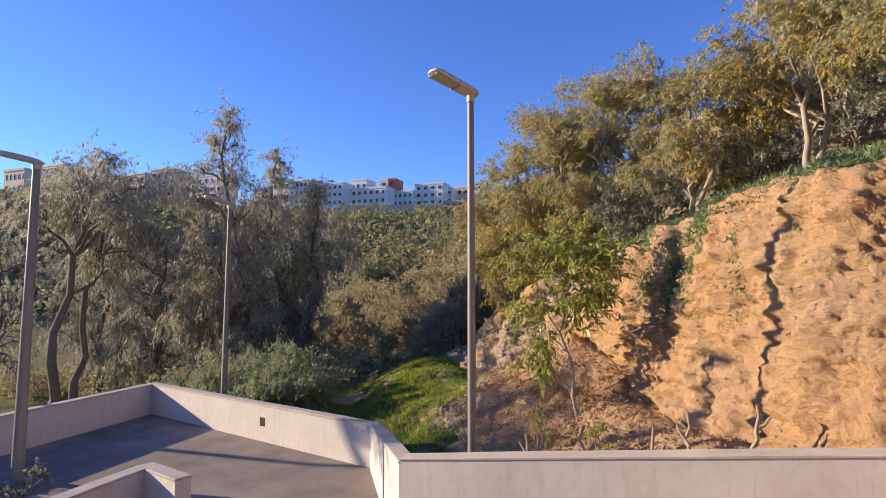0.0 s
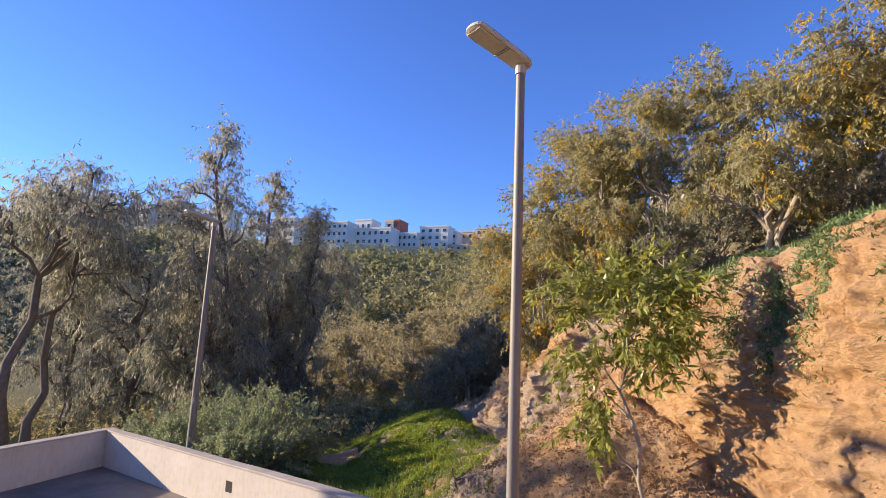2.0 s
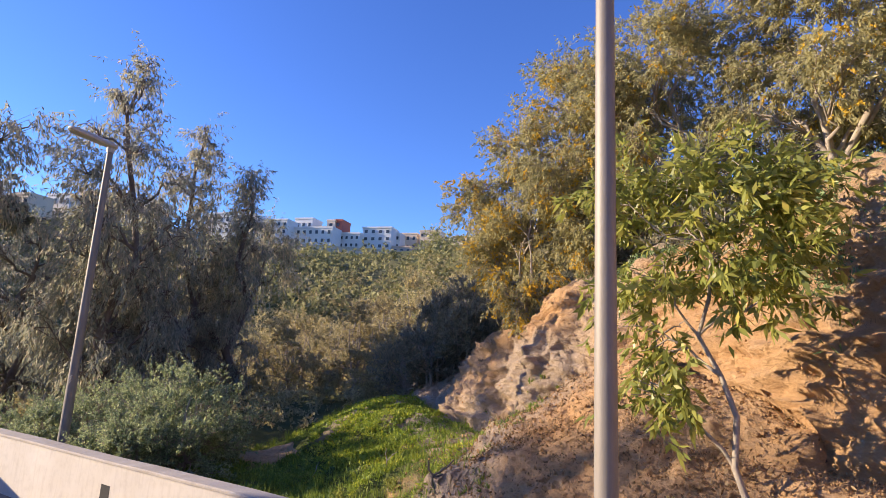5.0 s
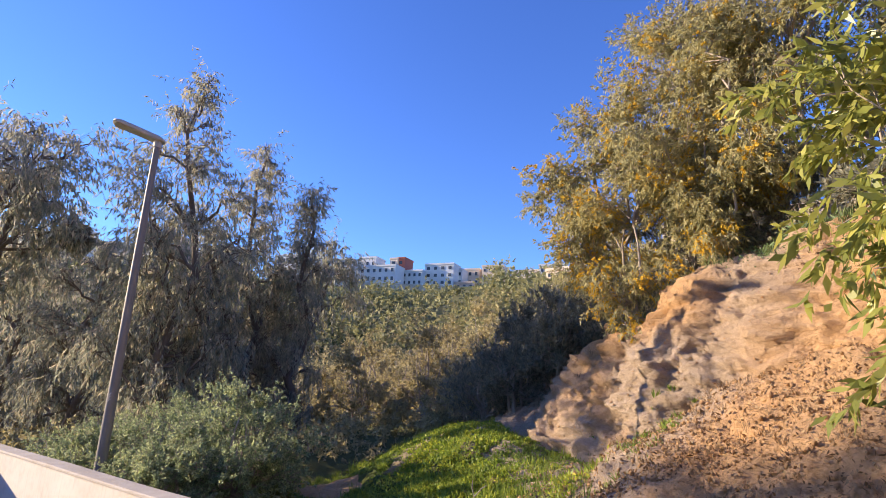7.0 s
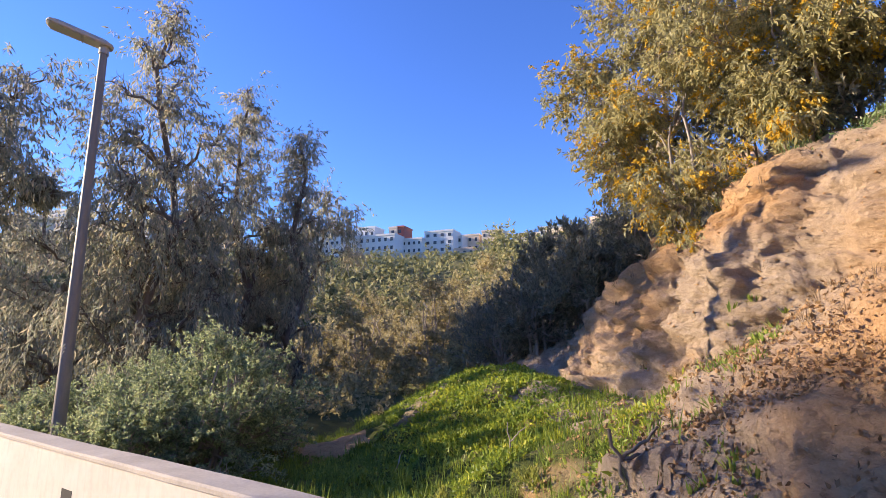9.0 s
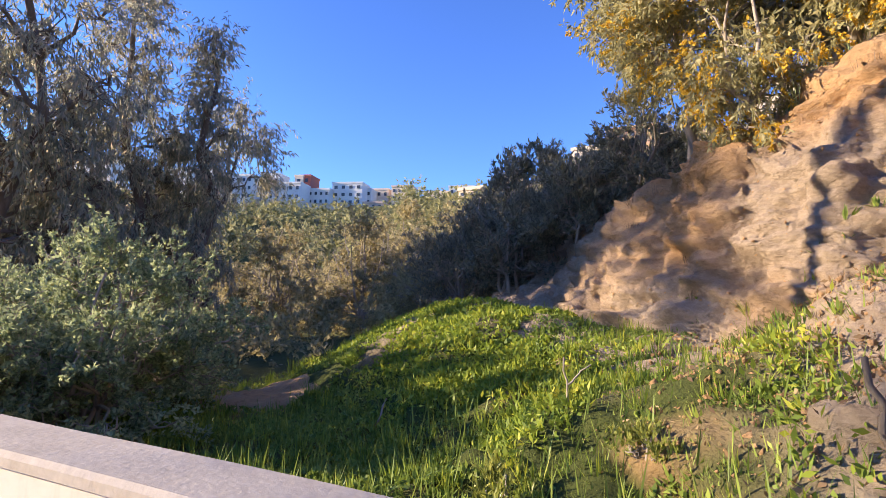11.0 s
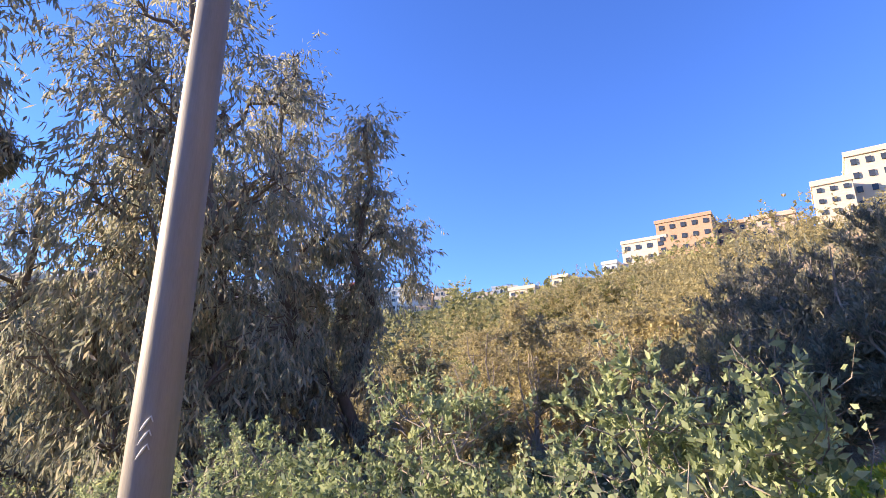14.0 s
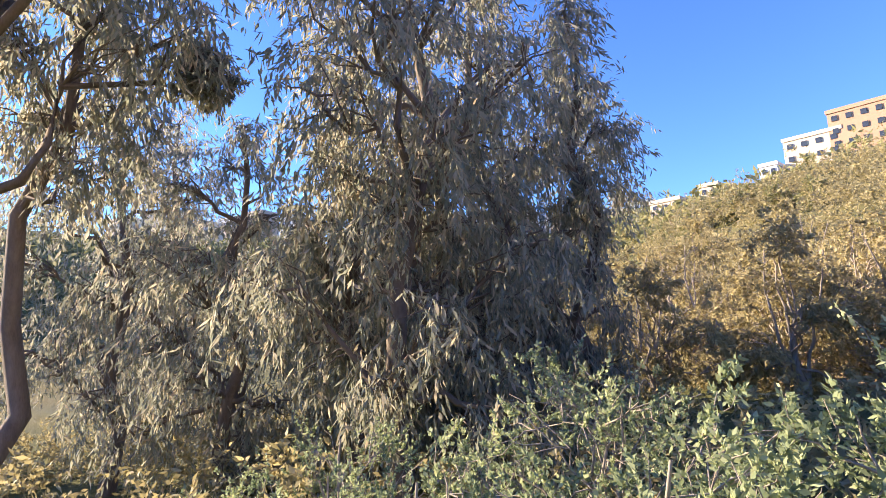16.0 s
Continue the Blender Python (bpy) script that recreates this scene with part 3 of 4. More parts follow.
# ---- terrace, stair and parapets ----
def slab(name, poly, z0, z1, material, label, category, parent=None, bev=0.0):
    bm = bmesh.new()
    lo = [bm.verts.new((x, y, z0)) for x, y in poly]
    hi = [bm.verts.new((x, y, z1)) for x, y in poly]
    bm.faces.new(hi)
    bm.faces.new(lo[::-1])
    n = len(poly)
    for i in range(n):
        bm.faces.new((lo[i], lo[(i + 1) % n], hi[(i + 1) % n], hi[i]))
    bmesh.ops.recalc_face_normals(bm, faces=bm.faces)
    ob = part(name, bm, material, parent)
    return tagged(ob, label, category, kind="structure" if parent is None else "")


slab("floor", [(-15.15, 7.97), (-6.59, 7.97), (-3.66, 5.38), (-0.6, 5.97), (-0.6, 2.2), (-1.2, 2.2), (-1.2, -8), (-10.0, -8), (-13.5, 3.9)], -0.3, 0.0, M_CONCRETE,
     "grey stained concrete terrace floor", "floor")


def parapet(name, a, b, za, zb, inner_side, thick=0.24, zbase=-1.2, extend=(0, 0), label="low cream plastered parapet wall"):
    """A wall from a to b whose inner face runs along a-b; inner_side +1 puts the thickness to the left of a-b. Coping on top."""
    ax, ay = a
    bx, by = b
    L = math.hypot(bx - ax, by - ay)
    ux, uy = (bx - ax) / L, (by - ay) / L
    nx, ny = -uy * inner_side, ux * inner_side
    ax, ay, bx, by = ax - ux * extend[0], ay - uy * extend[0], bx + ux * extend[1], by + uy * extend[1]
    k = 28
    root = tagged(empty(name, (ax, ay, 0)), label, "wall", kind="structure")
    for nm, t0, t1, o, zlo, zhi, m in (("wall_face", 0, thick, 0, None, -0.035, M_PLASTER), ("coping", -0.012, thick + 0.012, 0, -0.035, 0.0, M_COPING)):
        bm = bmesh.new()
        rings = []
        for i in range(k + 1):
            t = i / k
            x, y, z = ax + (bx - ax) * t, ay + (by - ay) * t, za + (zb - za) * t
            w = 0.006 * float(vnoise(x * 2.0, y * 2.0, 0, 71))
            w2 = 0.008 * float(vnoise(x * 1.3, y * 1.3, 0, 72))
            zl = zbase if zlo is None else z + zlo
            c = 0.014 if zlo is not None else 0.0
            pts = [(t0 + w, zl), (t0 + w, z + zhi + w2 - c), (t0 + w + c, z + zhi + w2), (t1 + w - c, z + zhi + w2), (t1 + w, z + zhi + w2 - c), (t1 + w, zl)]
            rings.append([bm.verts.new((x + nx * s - root.location.x, y + ny * s - root.location.y, h)) for s, h in pts])
        for r1, r2 in zip(rings[:-1], rings[1:]):
            for j in range(6):
                bm.faces.new((r1[j], r1[(j + 1) % 6], r2[(j + 1) % 6], r2[j]))
        bm.faces.new(rings[0])
        bm.faces.new(rings[-1][::-1])
        bmesh.ops.remove_doubles(bm, verts=bm.verts, dist=1e-5)
        bmesh.ops.recalc_face_normals(bm, faces=bm.faces)
        part(nm, bm, m, root)
    return root


C1, C2, C3 = (-15.17, 7.97), (-6.59, 7.97), (-3.66, 5.38)
wall_a = parapet("wall_north", C1, C2, 0.85, 0.85, 1, extend=(0.24, 0.08), label="low cream parapet wall with drain opening")
parapet("wall_northeast", C2, C3, 0.85, 1.26, 1)
parapet("wall_east", C3, (1.25, 6.35), 1.3, 2.0, 1, extend=(0.0, 0.6))
parapet("wall_west", (-11.55, -1.0), C1, 0.85, 0.85, 1, extend=(0.0, 0.0))
parapet("wall_south", (-7.65, 4.2), (-6.55, 4.2), 0.85, 0.85, -1, zbase=-0.05, label="short end of low parapet wall")
parapet("wall_inner", (-7.65, 3.96), (-6.4, 0.5), 0.85, 0.85, 1, zbase=-0.05)
# no hole is cut; a dark block paints in the drain's shade
bm = bmesh.new()
box(bm, 0.20, 0.05, 0.20, (0, 0, 0), 0, 0.0)
drain = part("drain_opening", bm, M_DARK)
drain.location = (-10.02, 7.99, 0.45)
drain.parent = wall_a
drain.matrix_parent_inverse = Matrix.Translation(-wall_a.location)

# landing and broad steps
slab("landing", [(3.2, -8), (3.2, 3.4), (1.0, 3.4), (-1.35, 1.05), (-1.35, -8)], -0.3, 1.72, M_CONCRETE, "upper concrete landing", "landing")
stair = tagged(empty("stairs", (-0.5, 1.5, 0)), "broad concrete steps down to the terrace", "stairs", kind="structure")
for i in range(10):
    bm = bmesh.new()
    box(bm, 2.5, 0.62, 1.72 - 0.172 * (i + 1) + 0.28, (0, 0, 0), 0, 0.012)
    st = part("step", bm, M_CONCRETE, stair)
    zc = (1.72 - 0.172 * (i + 1) - 0.28) / 2
    st.location = (-0.689 * (0.3 + 0.6 * i) + 0.0, 0.725 * (0.3 + 0.6 * i), zc)
    st.rotation_euler = (0, 0, math.atan2(0.689, 0.725))


# ---- street lamps ----
def street_lamp(x, y, zb, ztop, r_bot, r_top, head_yaw, sides, label, head_len=0.74):
    root = tagged(empty("street_lamp", (x, y, zb)), label, "street lamp", "lamp posts")
    H = ztop - zb
    zs = np.linspace(0, H, 9)
    v, f = tube_arrays([(0, 0, z) for z in zs], r_bot + (r_top - r_bot) * zs / H, sides)
    raw("pole", v, f, M_POLE, root, sides > 8)
    bm = bmesh.new()
    box(bm, r_bot * 3.4, r_bot * 3.4, 0.02, (0, 0, 0.01), 0, 0.004)
    part("base_plate", bm, M_POLE, root)
    bm = bmesh.new()
    bmesh.ops.create_cone(bm, cap_ends=True, segments=14, radius1=r_top * 1.25, radius2=r_top * 1.15, depth=0.16)
    bmesh.ops.translate(bm, verts=bm.verts, vec=(0, 0, H + 0.02))
    part("collar", bm, M_LAMP, root)
    # flat head, rounded at both ends, tilted a little upwards
    bm = bmesh.new()
    outline = []
    wide = 0.135
    for k in range(9):
        a = -math.pi / 2 + math.pi * k / 8
        outline.append((head_len - 0.07 + 0.07 * math.cos(a), wide * math.sin(a)))
    for k in range(9):
        a = math.pi / 2 + math.pi * k / 8
        outline.append((-0.02 + 0.10 * math.cos(a), wide * 0.85 * math.sin(a)))
    layers = [(-0.035, 0.93), (-0.02, 1.0), (0.015, 1.0), (0.045, 0.82), (0.06, 0.5)]
    rings = [[bm.verts.new((0.27 + (px - 0.27) * s, py * s, z)) for px, py in outline] for z, s in layers]
    for r1, r2 in zip(rings[:-1], rings[1:]):
        for j in range(len(r1)):
            bm.faces.new((r1[j], r1[(j + 1) % len(r1)], r2[(j + 1) % len(r1)], r2[j]))
    bm.faces.new(rings[0][::-1])
    bm.faces.new(rings[-1])
    head = part("lamp_head", bm, M_LAMP, root, "pale flat lamp head")
    head.matrix_basis = Matrix.Translation((0, 0, H + 0.09)) @ Matrix.Rotation(head_yaw, 4, "Z") @ Matrix.Rotation(radians(-12), 4, "Y")
    for nm, x0, x1 in (("lens", 0.30, head_len - 0.05), ("gear_cover", 0.0, 0.26)):
        bm = bmesh.new()
        box(bm, x1 - x0, 0.21, 0.012, ((x0 + x1) / 2, 0, -0.039), 0, 0.004)
        part(nm, bm, M_LENS, head)
    bm = bmesh.new()
    box(bm, 0.02, 0.245, 0.02, (0.28, 0, -0.038), 0, 0.004)
    part("hinge_bar", bm, M_LAMP, head)
    return root


street_lamp(-3.125, 6.33, -0.2, 6.32, 0.066, 0.048, radians(252), 16, "tall weathered steel street lamp behind the parapet")
near_lamp = street_lamp(-13.155, 8.975, -0.2, 6.0, 0.094, 0.055, radians(248), 8, "tapered steel street lamp among silvery shrubs")
street_lamp(-11.3, 3.6, 0.0, 5.9, 0.115, 0.07, radians(228), 8, "tapered steel street lamp standing on the terrace")
M_CHALK = plain("white_scratch", (0.55, 0.54, 0.53), (0.72, 0.71, 0.70), 20.0, 0.9, 0.1)
for k in range(3):
    a = [radians(-48) + 0.09 * j - 0.25 for j in range(6)]
    pts = [(0.085 * math.cos(q), 0.085 * math.sin(q), 1.90 - 0.045 * k + 0.012 * j - 0.03 * (j == 5)) for j, q in enumerate(a)]
    v, f = tube_arrays(pts, [0.002, 0.004, 0.005, 0.005, 0.004, 0.002], 5)
    raw("scratch", v, f, M_CHALK, near_lamp)["label"] = "white paint scratch"


# ---- eucalyptus stand ----
def eucalyptus(x, y, top, lobes, seed, r=0.16, n=15000, lean=(0, 0), twigs=13, label="tall eucalyptus with drooping grey-green leaves"):
    return tree("eucalyptus_tree", (x, y, gz(x, y)), (lean[0], lean[1], top * 0.93), lobes, r, int(n * 1.5), (0.19, 0.037), M_EUC, M_BARK, seed,
                0.62, 0.35, twigs, label, "tree", "eucalyptus stand", cluster=0.42)


def tall_lobes(rng, top, spread, n, low=0.25, lean=(0, 0)):
    """Clumps up a tall crown: a spire at the top, broad below."""
    out = []
    for k in range(n):
        t = low + (0.985 - low) * (k + 0.5) / n
        w = spread * min(1.0, 0.16 + 1.9 * (1 - t) / (1 - low))
        a = k * 2.4 + rng.uniform(-0.5, 0.5)
        rr = w * rng.uniform(0.25, 1.0)
        out.append((math.cos(a) * rr + lean[0] * t, math.sin(a) * rr + lean[1] * t, top * t - 0.15, min(0.95, max(0.34, w * rng.uniform(0.3, 0.5)))))
    return out


rnd = np.random.default_rng(5)
# x, y, height of the tip, spread, clumps, lowest clump, leaves
for k, (x, y, tip, spread, n, low, nl) in enumerate([(-19.4, 12.9, 11.7, 2.1, 38, 0.10, 18000), (-20.5, 16.2, 10.8, 1.5, 32, 0.10, 13000), (-19.1, 17.3, 9.2, 0.95, 22, 0.14, 8000),
                                                     (-22.8, 8.9, 9.7, 1.3, 18, 0.5, 6500), (-25.5, 16.6, 6.0, 1.8, 18, 0.08, 9000),
                                                     (-27.5, 11.6, 9.4, 2.2, 22, 0.22, 9000), (-31.0, 14.0, 9.5, 2.6, 22, 0.08, 9000), (-24.2, 12.8, 6.8, 1.9, 20, 0.06, 9000),
                                                     (-21.6, 13.6, 7.4, 1.5, 20, 0.05, 10000), (-22.4, 15.6, 8.0, 1.5, 20, 0.06, 9000), (-33.0, 9.2, 9.2, 2.4, 20, 0.10, 8000), (-20.2, 14.6, 6.6, 1.4, 18, 0.05, 9000), (-20.9, 17.5, 6.4, 1.3, 18, 0.04, 8000)]):
    h = tip - gz(x, y)
    lean = (0.0, 0.8) if low > 0.4 else (0.0, 0.0)
    eucalyptus(x, y, h, tall_lobes(rnd, h, spread, n, low, lean), 100 + k, n=nl, lean=lean)
eucalyptus(-22.0, 7.6, 9.8, [(2.0, 1.8, 7.6, 0.9), (0.6, 2.2, 8.4, 1.0), (1.8, 0.2, 8.4, 1.0), (2.9, 0.9, 7.9, 0.9), (0.2, 0.6, 9.4, 1.0), (2.6, 2.2, 8.8, 0.9), (-1.0, 0.8, 8.2, 1.1), (0.8, -0.9, 7.6, 1.0), (1.4, 2.8, 7.0, 0.8)],
           140, 0.2, 8000, (1.0, 0.9))
# extra tree, always out of view, added only to shade the scree
eucalyptus(-23.0, 1.0, 10.6, [(0.4, 0.3, 8.3, 0.9), (-0.6, 0.4, 8.7, 0.9), (0.8, -0.9, 8.4, 0.9), (0.3, -0.3, 9.2, 0.9), (-0.5, -1.2, 8.9, 0.8), (0.5, -1.8, 8.6, 0.8)], 141, 0.2, 3600)
# a long leaning limb on the edge of the stand
tree("leaning_eucalyptus", (-21.2, 17.9, gz(-21.2, 17.9)), (1.3, 1.4, 6.2), [(1.9, 1.9, 7.0, 0.5), (1.6, 1.7, 6.3, 0.55), (1.3, 1.3, 7.4, 0.5), (1.9, 2.1, 5.6, 0.4), (0.9, 1.0, 6.4, 0.55), (1.0, 1.2, 5.2, 0.5), (0.6, 0.8, 4.2, 0.5)],
     0.11, 6000, (0.19, 0.037), M_EUC, M_BARK, 160, 0.62, 0.35, 9, "leaning eucalyptus with a long bare limb", "tree", cluster=0.4)


def twig_clump(x, y, z, r, seed):
    rng = np.random.default_rng(seed)
    root = tagged(empty("twig_clump", (x, y, z)), "dense dark ball of twigs in the eucalyptus", "twig clump")
    P = Pile()
    for _ in range(420):
        a, b = rng.normal(size=3), rng.normal(size=3)
        a *= r * rng.uniform(0.2, 1.0) / np.linalg.norm(a)
        b *= r * rng.uniform(0.5, 1.05) / np.linalg.norm(b)
        P.add(*tube_arrays(bent(rng, a, b, 5, 0.08), [0.008, 0.008, 0.007, 0.005, 0.003], 4))
    P.make("twig_ball", M_BARK, root)
    d = rng.normal(size=(260, 3))
    d /= np.linalg.norm(d, axis=1)[:, None]
    raw("dead_foliage", *sprays(rng, d * r * 0.85, np.full(260, r), 2600, (0.12, 0.035), 0.4, 0.15), M_DARKBUSH, root)


twig_clump(-21.37, 10.85, 5.8, 0.42, 170)


# ---- acacias on the hill ----
def acacia(x, y, top, lobes, seed, r=0.09, n=16000, blossom=2500, stems=2, lean=(0, 0), dz=0.0):
    return tree("acacia_tree", (x, y, gz(x, y) + dz), (lean[0], lean[1], top * 0.8), lobes, r, int(n * 1.5), (0.092, 0.025), M_ACACIA, M_PALEBARK, seed,
                0.3, 0.05, 12, "olive acacia tree with golden blossom on the bank", "tree", "acacias on the hill", int(blossom * 2.4), stems, cluster=0.3)


def round_lobes(rng, top, spread, n, low=0.35):
    out = []
    for k in range(n):
        z = top * (low + (1 - low) * rng.uniform(0, 1))
        w = spread * math.sqrt(max(0.15, 1 - ((z / top - 0.62) / 0.5) ** 2))
        a = k * 2.4
        rr = w * rng.uniform(0.3, 0.85)
        out.append((math.cos(a) * rr, math.sin(a) * rr, z, spread * rng.uniform(0.28, 0.42)))
    return out


for k, (x, y, top, spread, n, leaf_n, bl) in enumerate([(-1.4, 12.75, 4.0, 1.6, 18, 22000, 2600), (-3.6, 13.9, 4.9, 1.9, 20, 26000, 3200), (0.9, 11.6, 5.0, 2.1, 20, 26000, 6500),
                                                        (-5.4, 14.2, 5.2, 2.0, 20, 30000, 6000), (2.6, 8.6, 4.4, 2.0, 16, 20000, 4200), (-5.0, 16.5, 4.6, 1.9, 16, 16000, 2200), (-6.9, 14.9, 4.9, 1.6, 18, 20000, 4500), (1.5, 15.0, 4.0, 2.1, 14, 14000, 1400)]):
    acacia(x, y, top, round_lobes(rnd, top * 0.93, spread, n, 0.34), 200 + k, n=leaf_n, blossom=bl)

# low acacia boughs that hang over the edge of the bank
for k, (x, y, lob) in enumerate([(-6.2, 13.4, [(-0.3, -0.3, 0.5, 0.45), (-0.9, 0.2, 1.0, 0.6), (-0.2, 0.4, 1.3, 0.6), (-1.3, 0.5, 1.7, 0.6), (-0.6, 0.1, 2.2, 0.7), (-1.6, 0.4, 2.6, 0.6), (0.3, -0.2, 0.7, 0.5), (-0.1, -0.4, 0.0, 0.35)]),
                                 (-5.1, 13.4, [(0.0, -0.2, 0.5, 0.5), (-0.5, 0.2, 1.1, 0.6), (0.5, 0.3, 1.2, 0.6), (0.1, 0.4, 1.8, 0.6)])]):
    acacia(x, y, 2.4, lob, 230 + k, 0.05, 9000, 4200)

# young tree at the foot of the bank
tree("young_tree", (-2.5, 8.75, gz(-2.5, 8.75)), (-0.35, 0.1, 2.4),
     [(-0.9, 0.1, 2.95, 0.45), (-0.3, 0.2, 3.0, 0.5), (-0.6, 0.1, 2.5, 0.5), (0.1, 0.2, 2.5, 0.45), (-0.85, 0.0, 2.0, 0.4), (-0.2, 0.1, 2.1, 0.45), (-0.75, 0.0, 1.45, 0.35), (0.3, 0.2, 2.0, 0.38),
      (-0.7, -0.1, 0.95, 0.28), (-1.2, 0.1, 2.8, 0.3), (0.35, 0.1, 2.9, 0.35)],
     0.03, 5200, (0.15, 0.042), M_YOUNG, M_PALEBARK, 301, 0.25, 0.06, 9, "slender young tree with narrow glossy green leaves", "tree", cluster=0.36)


# ---- shrubs ----
def shrub(name, x, y, top, spread, n, seed, m, leaf, label, group, stems=5, lobe_n=17, droop=-0.15, bark=M_PALEBARK, cluster=0.34, sprigs=0):
    rng = np.random.default_rng(seed)
    lob = []
    for k in range(lobe_n):
        a, q = k * 2.4, math.sqrt((k + 0.5) / lobe_n)
        lob.append((math.cos(a) * q * spread * 0.85, math.sin(a) * q * spread * 0.85, top * (0.05 + 0.8 * (1 - 0.55 * q * q) * rng.uniform(0.05, 1.12)), spread * rng.uniform(0.24, 0.38)))
    return tree(name, (x, y, gz(x, y) - 0.05), (0, 0, top * 0.8), lob, min(0.05 + 0.012 * top, 0.03 * top), n, leaf, m, bark, seed, droop, 0.0, 8, label, "shrub", group, stems=stems, cluster=cluster, sprigs=sprigs)


for k, (x, y, top, sp) in enumerate([(-11.15, 9.95, 1.55, 0.9), (-11.8, 10.7, 1.75, 1.15), (-13.2, 10.9, 1.9, 1.3), (-14.8, 10.4, 1.55, 1.3), (-16.3, 10.2, 1.4, 1.3), (-12.3, 9.4, 1.2, 0.8), (-14.4, 9.2, 1.1, 0.8),
                                     (-11.6, 9.35, 1.1, 0.7), (-16.0, 12.0, 1.6, 1.4), (-18.2, 11.0, 1.5, 1.4)]):
    shrub("saltbush_shrub", x, y, top + 0.2, sp, 22000 if k < 5 else 13000, 400 + k, M_SALTBUSH, (0.046, 0.023), "dense silvery green saltbush beside the parapet", "saltbush along the wall", sprigs=170, cluster=0.26, lobe_n=27)
shrub("terrace_shrub", -10.6, 3.5, 1.0, 0.7, 3000, 450, M_DARKBUSH, (0.07, 0.035), "small dark shrub at the foot of the lamp post", "")
for k, (x, y, top, sp) in enumerate([(-8.5, 15.6, 1.5, 0.9), (-9.7, 15.9, 1.7, 1.0), (-10.9, 16.7, 1.8, 1.2), (-9.3, 17.4, 1.8, 1.2), (-7.7, 17.2, 1.5, 1.1), (-12.2, 18.4, 2.1, 1.5), (-10.6, 19.3, 2.0, 1.4), (-8.6, 19.4, 1.8, 1.3),
                                     (-13.6, 20.6, 2.3, 1.7), (-11.4, 21.8, 2.0, 1.6), (-9.2, 22.0, 1.7, 1.5), (-15.2, 22.8, 2.4, 1.8), (-13.2, 24.2, 2.2, 1.8), (-17.3, 25.3, 2.5, 2.0), (-7.0, 20.5, 1.6, 1.4), (-10.8, 25.0, 2.0, 1.9), (-11.3, 19.6, 2.0, 1.4), (-11.7, 22.6, 2.2, 1.6), (-10.1, 18.4, 1.8, 1.3), (-10.4, 23.4, 2.2, 1.7), (-8.9, 20.8, 2.0, 1.6)] ):
    shrub("dark_scrub", x, y, top + (0.6 if y < 17 else 1.1 if -11.9 < x < -9.8 else 0.3), sp, 8000 if y < 20 else 4800, 500 + k, M_OLIVE if x < -11.9 and y > 18 else M_DARKBUSH, (0.11, 0.03), "tawny olive scrub bush on the slope" if x < -11.9 and y > 18 else "dark green scrub bush on the shaded slope", "scrub on the slope", droop=-0.35)
for k, (x, y, top, sp) in enumerate([(-0.2, 13.4, 1.3, 1.2), (-2.4, 13.6, 1.2, 1.2), (-4.4, 14.6, 1.3, 1.2), (1.6, 12.2, 1.3, 1.3), (2.6, 10.4, 1.2, 1.1), (-3.0, 12.3, 0.8, 0.7), (-5.6, 15.4, 1.2, 1.2), (-7.6, 16.3, 1.3, 1.1), (0.6, 16.5, 2.4, 1.7), (2.3, 17.6, 2.4, 1.7), (-1.2, 16.6, 2.0, 1.6), (3.6, 14.0, 2.0, 1.6)]):
    shrub("understory_bush", x, y, top + 0.8, sp * 1.15, 6000, 540 + k, M_DARKBUSH, (0.09, 0.03), "dark leafy bush under the acacias", "bushes under the acacias", droop=-0.2)
for k, (x, y, top, sp) in enumerate([(-19.2, 20.7, 4.5, 2.0), (-16.6, 21.6, 4.4, 1.7), (-20.6, 27.2, 5.6, 2.2), (-24.5, 25.5, 4.6, 2.2), (-28.0, 33.0, 4.6, 3.0), (-21.5, 31.0, 4.2, 2.6), (-33.0, 29.0, 4.6, 2.8), (-26.0, 40.0, 4.4, 3.2), (-35.0, 41.0, 5.0, 3.4), (-30.0, 50.0, 4.6, 3.4), (-41.0, 54.0, 5.0, 3.8), (-17.5, 28.5, 3.0, 2.0), (-20.5, 37.0, 3.4, 2.6), (-15.0, 32.0, 3.0, 2.4),
                                     (-22.5, 27.5, 3.6, 2.0), (-14.6, 23.4, 4.0, 1.8), (-17.6, 24.6, 4.4, 1.9), (-22.4, 30.2, 5.6, 2.3), (-16.0, 28.0, 4.6, 2.2), (-19.0, 38.0, 5.4, 2.6), (-22.8, 34.5, 6.4, 2.6), (-26.5, 28.5, 4.0, 2.3), (-24.0, 34.5, 3.6, 2.4), (-29.5, 37.5, 3.8, 2.6), (-18.5, 33.0, 3.2, 2.2), (-31.5, 44.5, 4.0, 2.8), (-24.5, 46.0, 3.6, 2.8), (-37.5, 35.0, 4.2, 2.8), (-21.0, 42.5, 3.2, 2.6), (-36.0, 49.0, 4.2, 3.0), (-27.5, 55.0, 4.0, 3.2), (-20.0, 48.5, 3.2, 2.8)]):
    shrub("olive_scrub_tree", x, y, top, sp, 7000 if y < 32 else 4200, 600 + k, M_OLIVE, (0.15, 0.05) if y < 32 else (0.24, 0.09), "yellow-olive scrub tree in the valley", "scrub trees in the valley", droop=0.25, lobe_n=16 if y < 32 else 11)


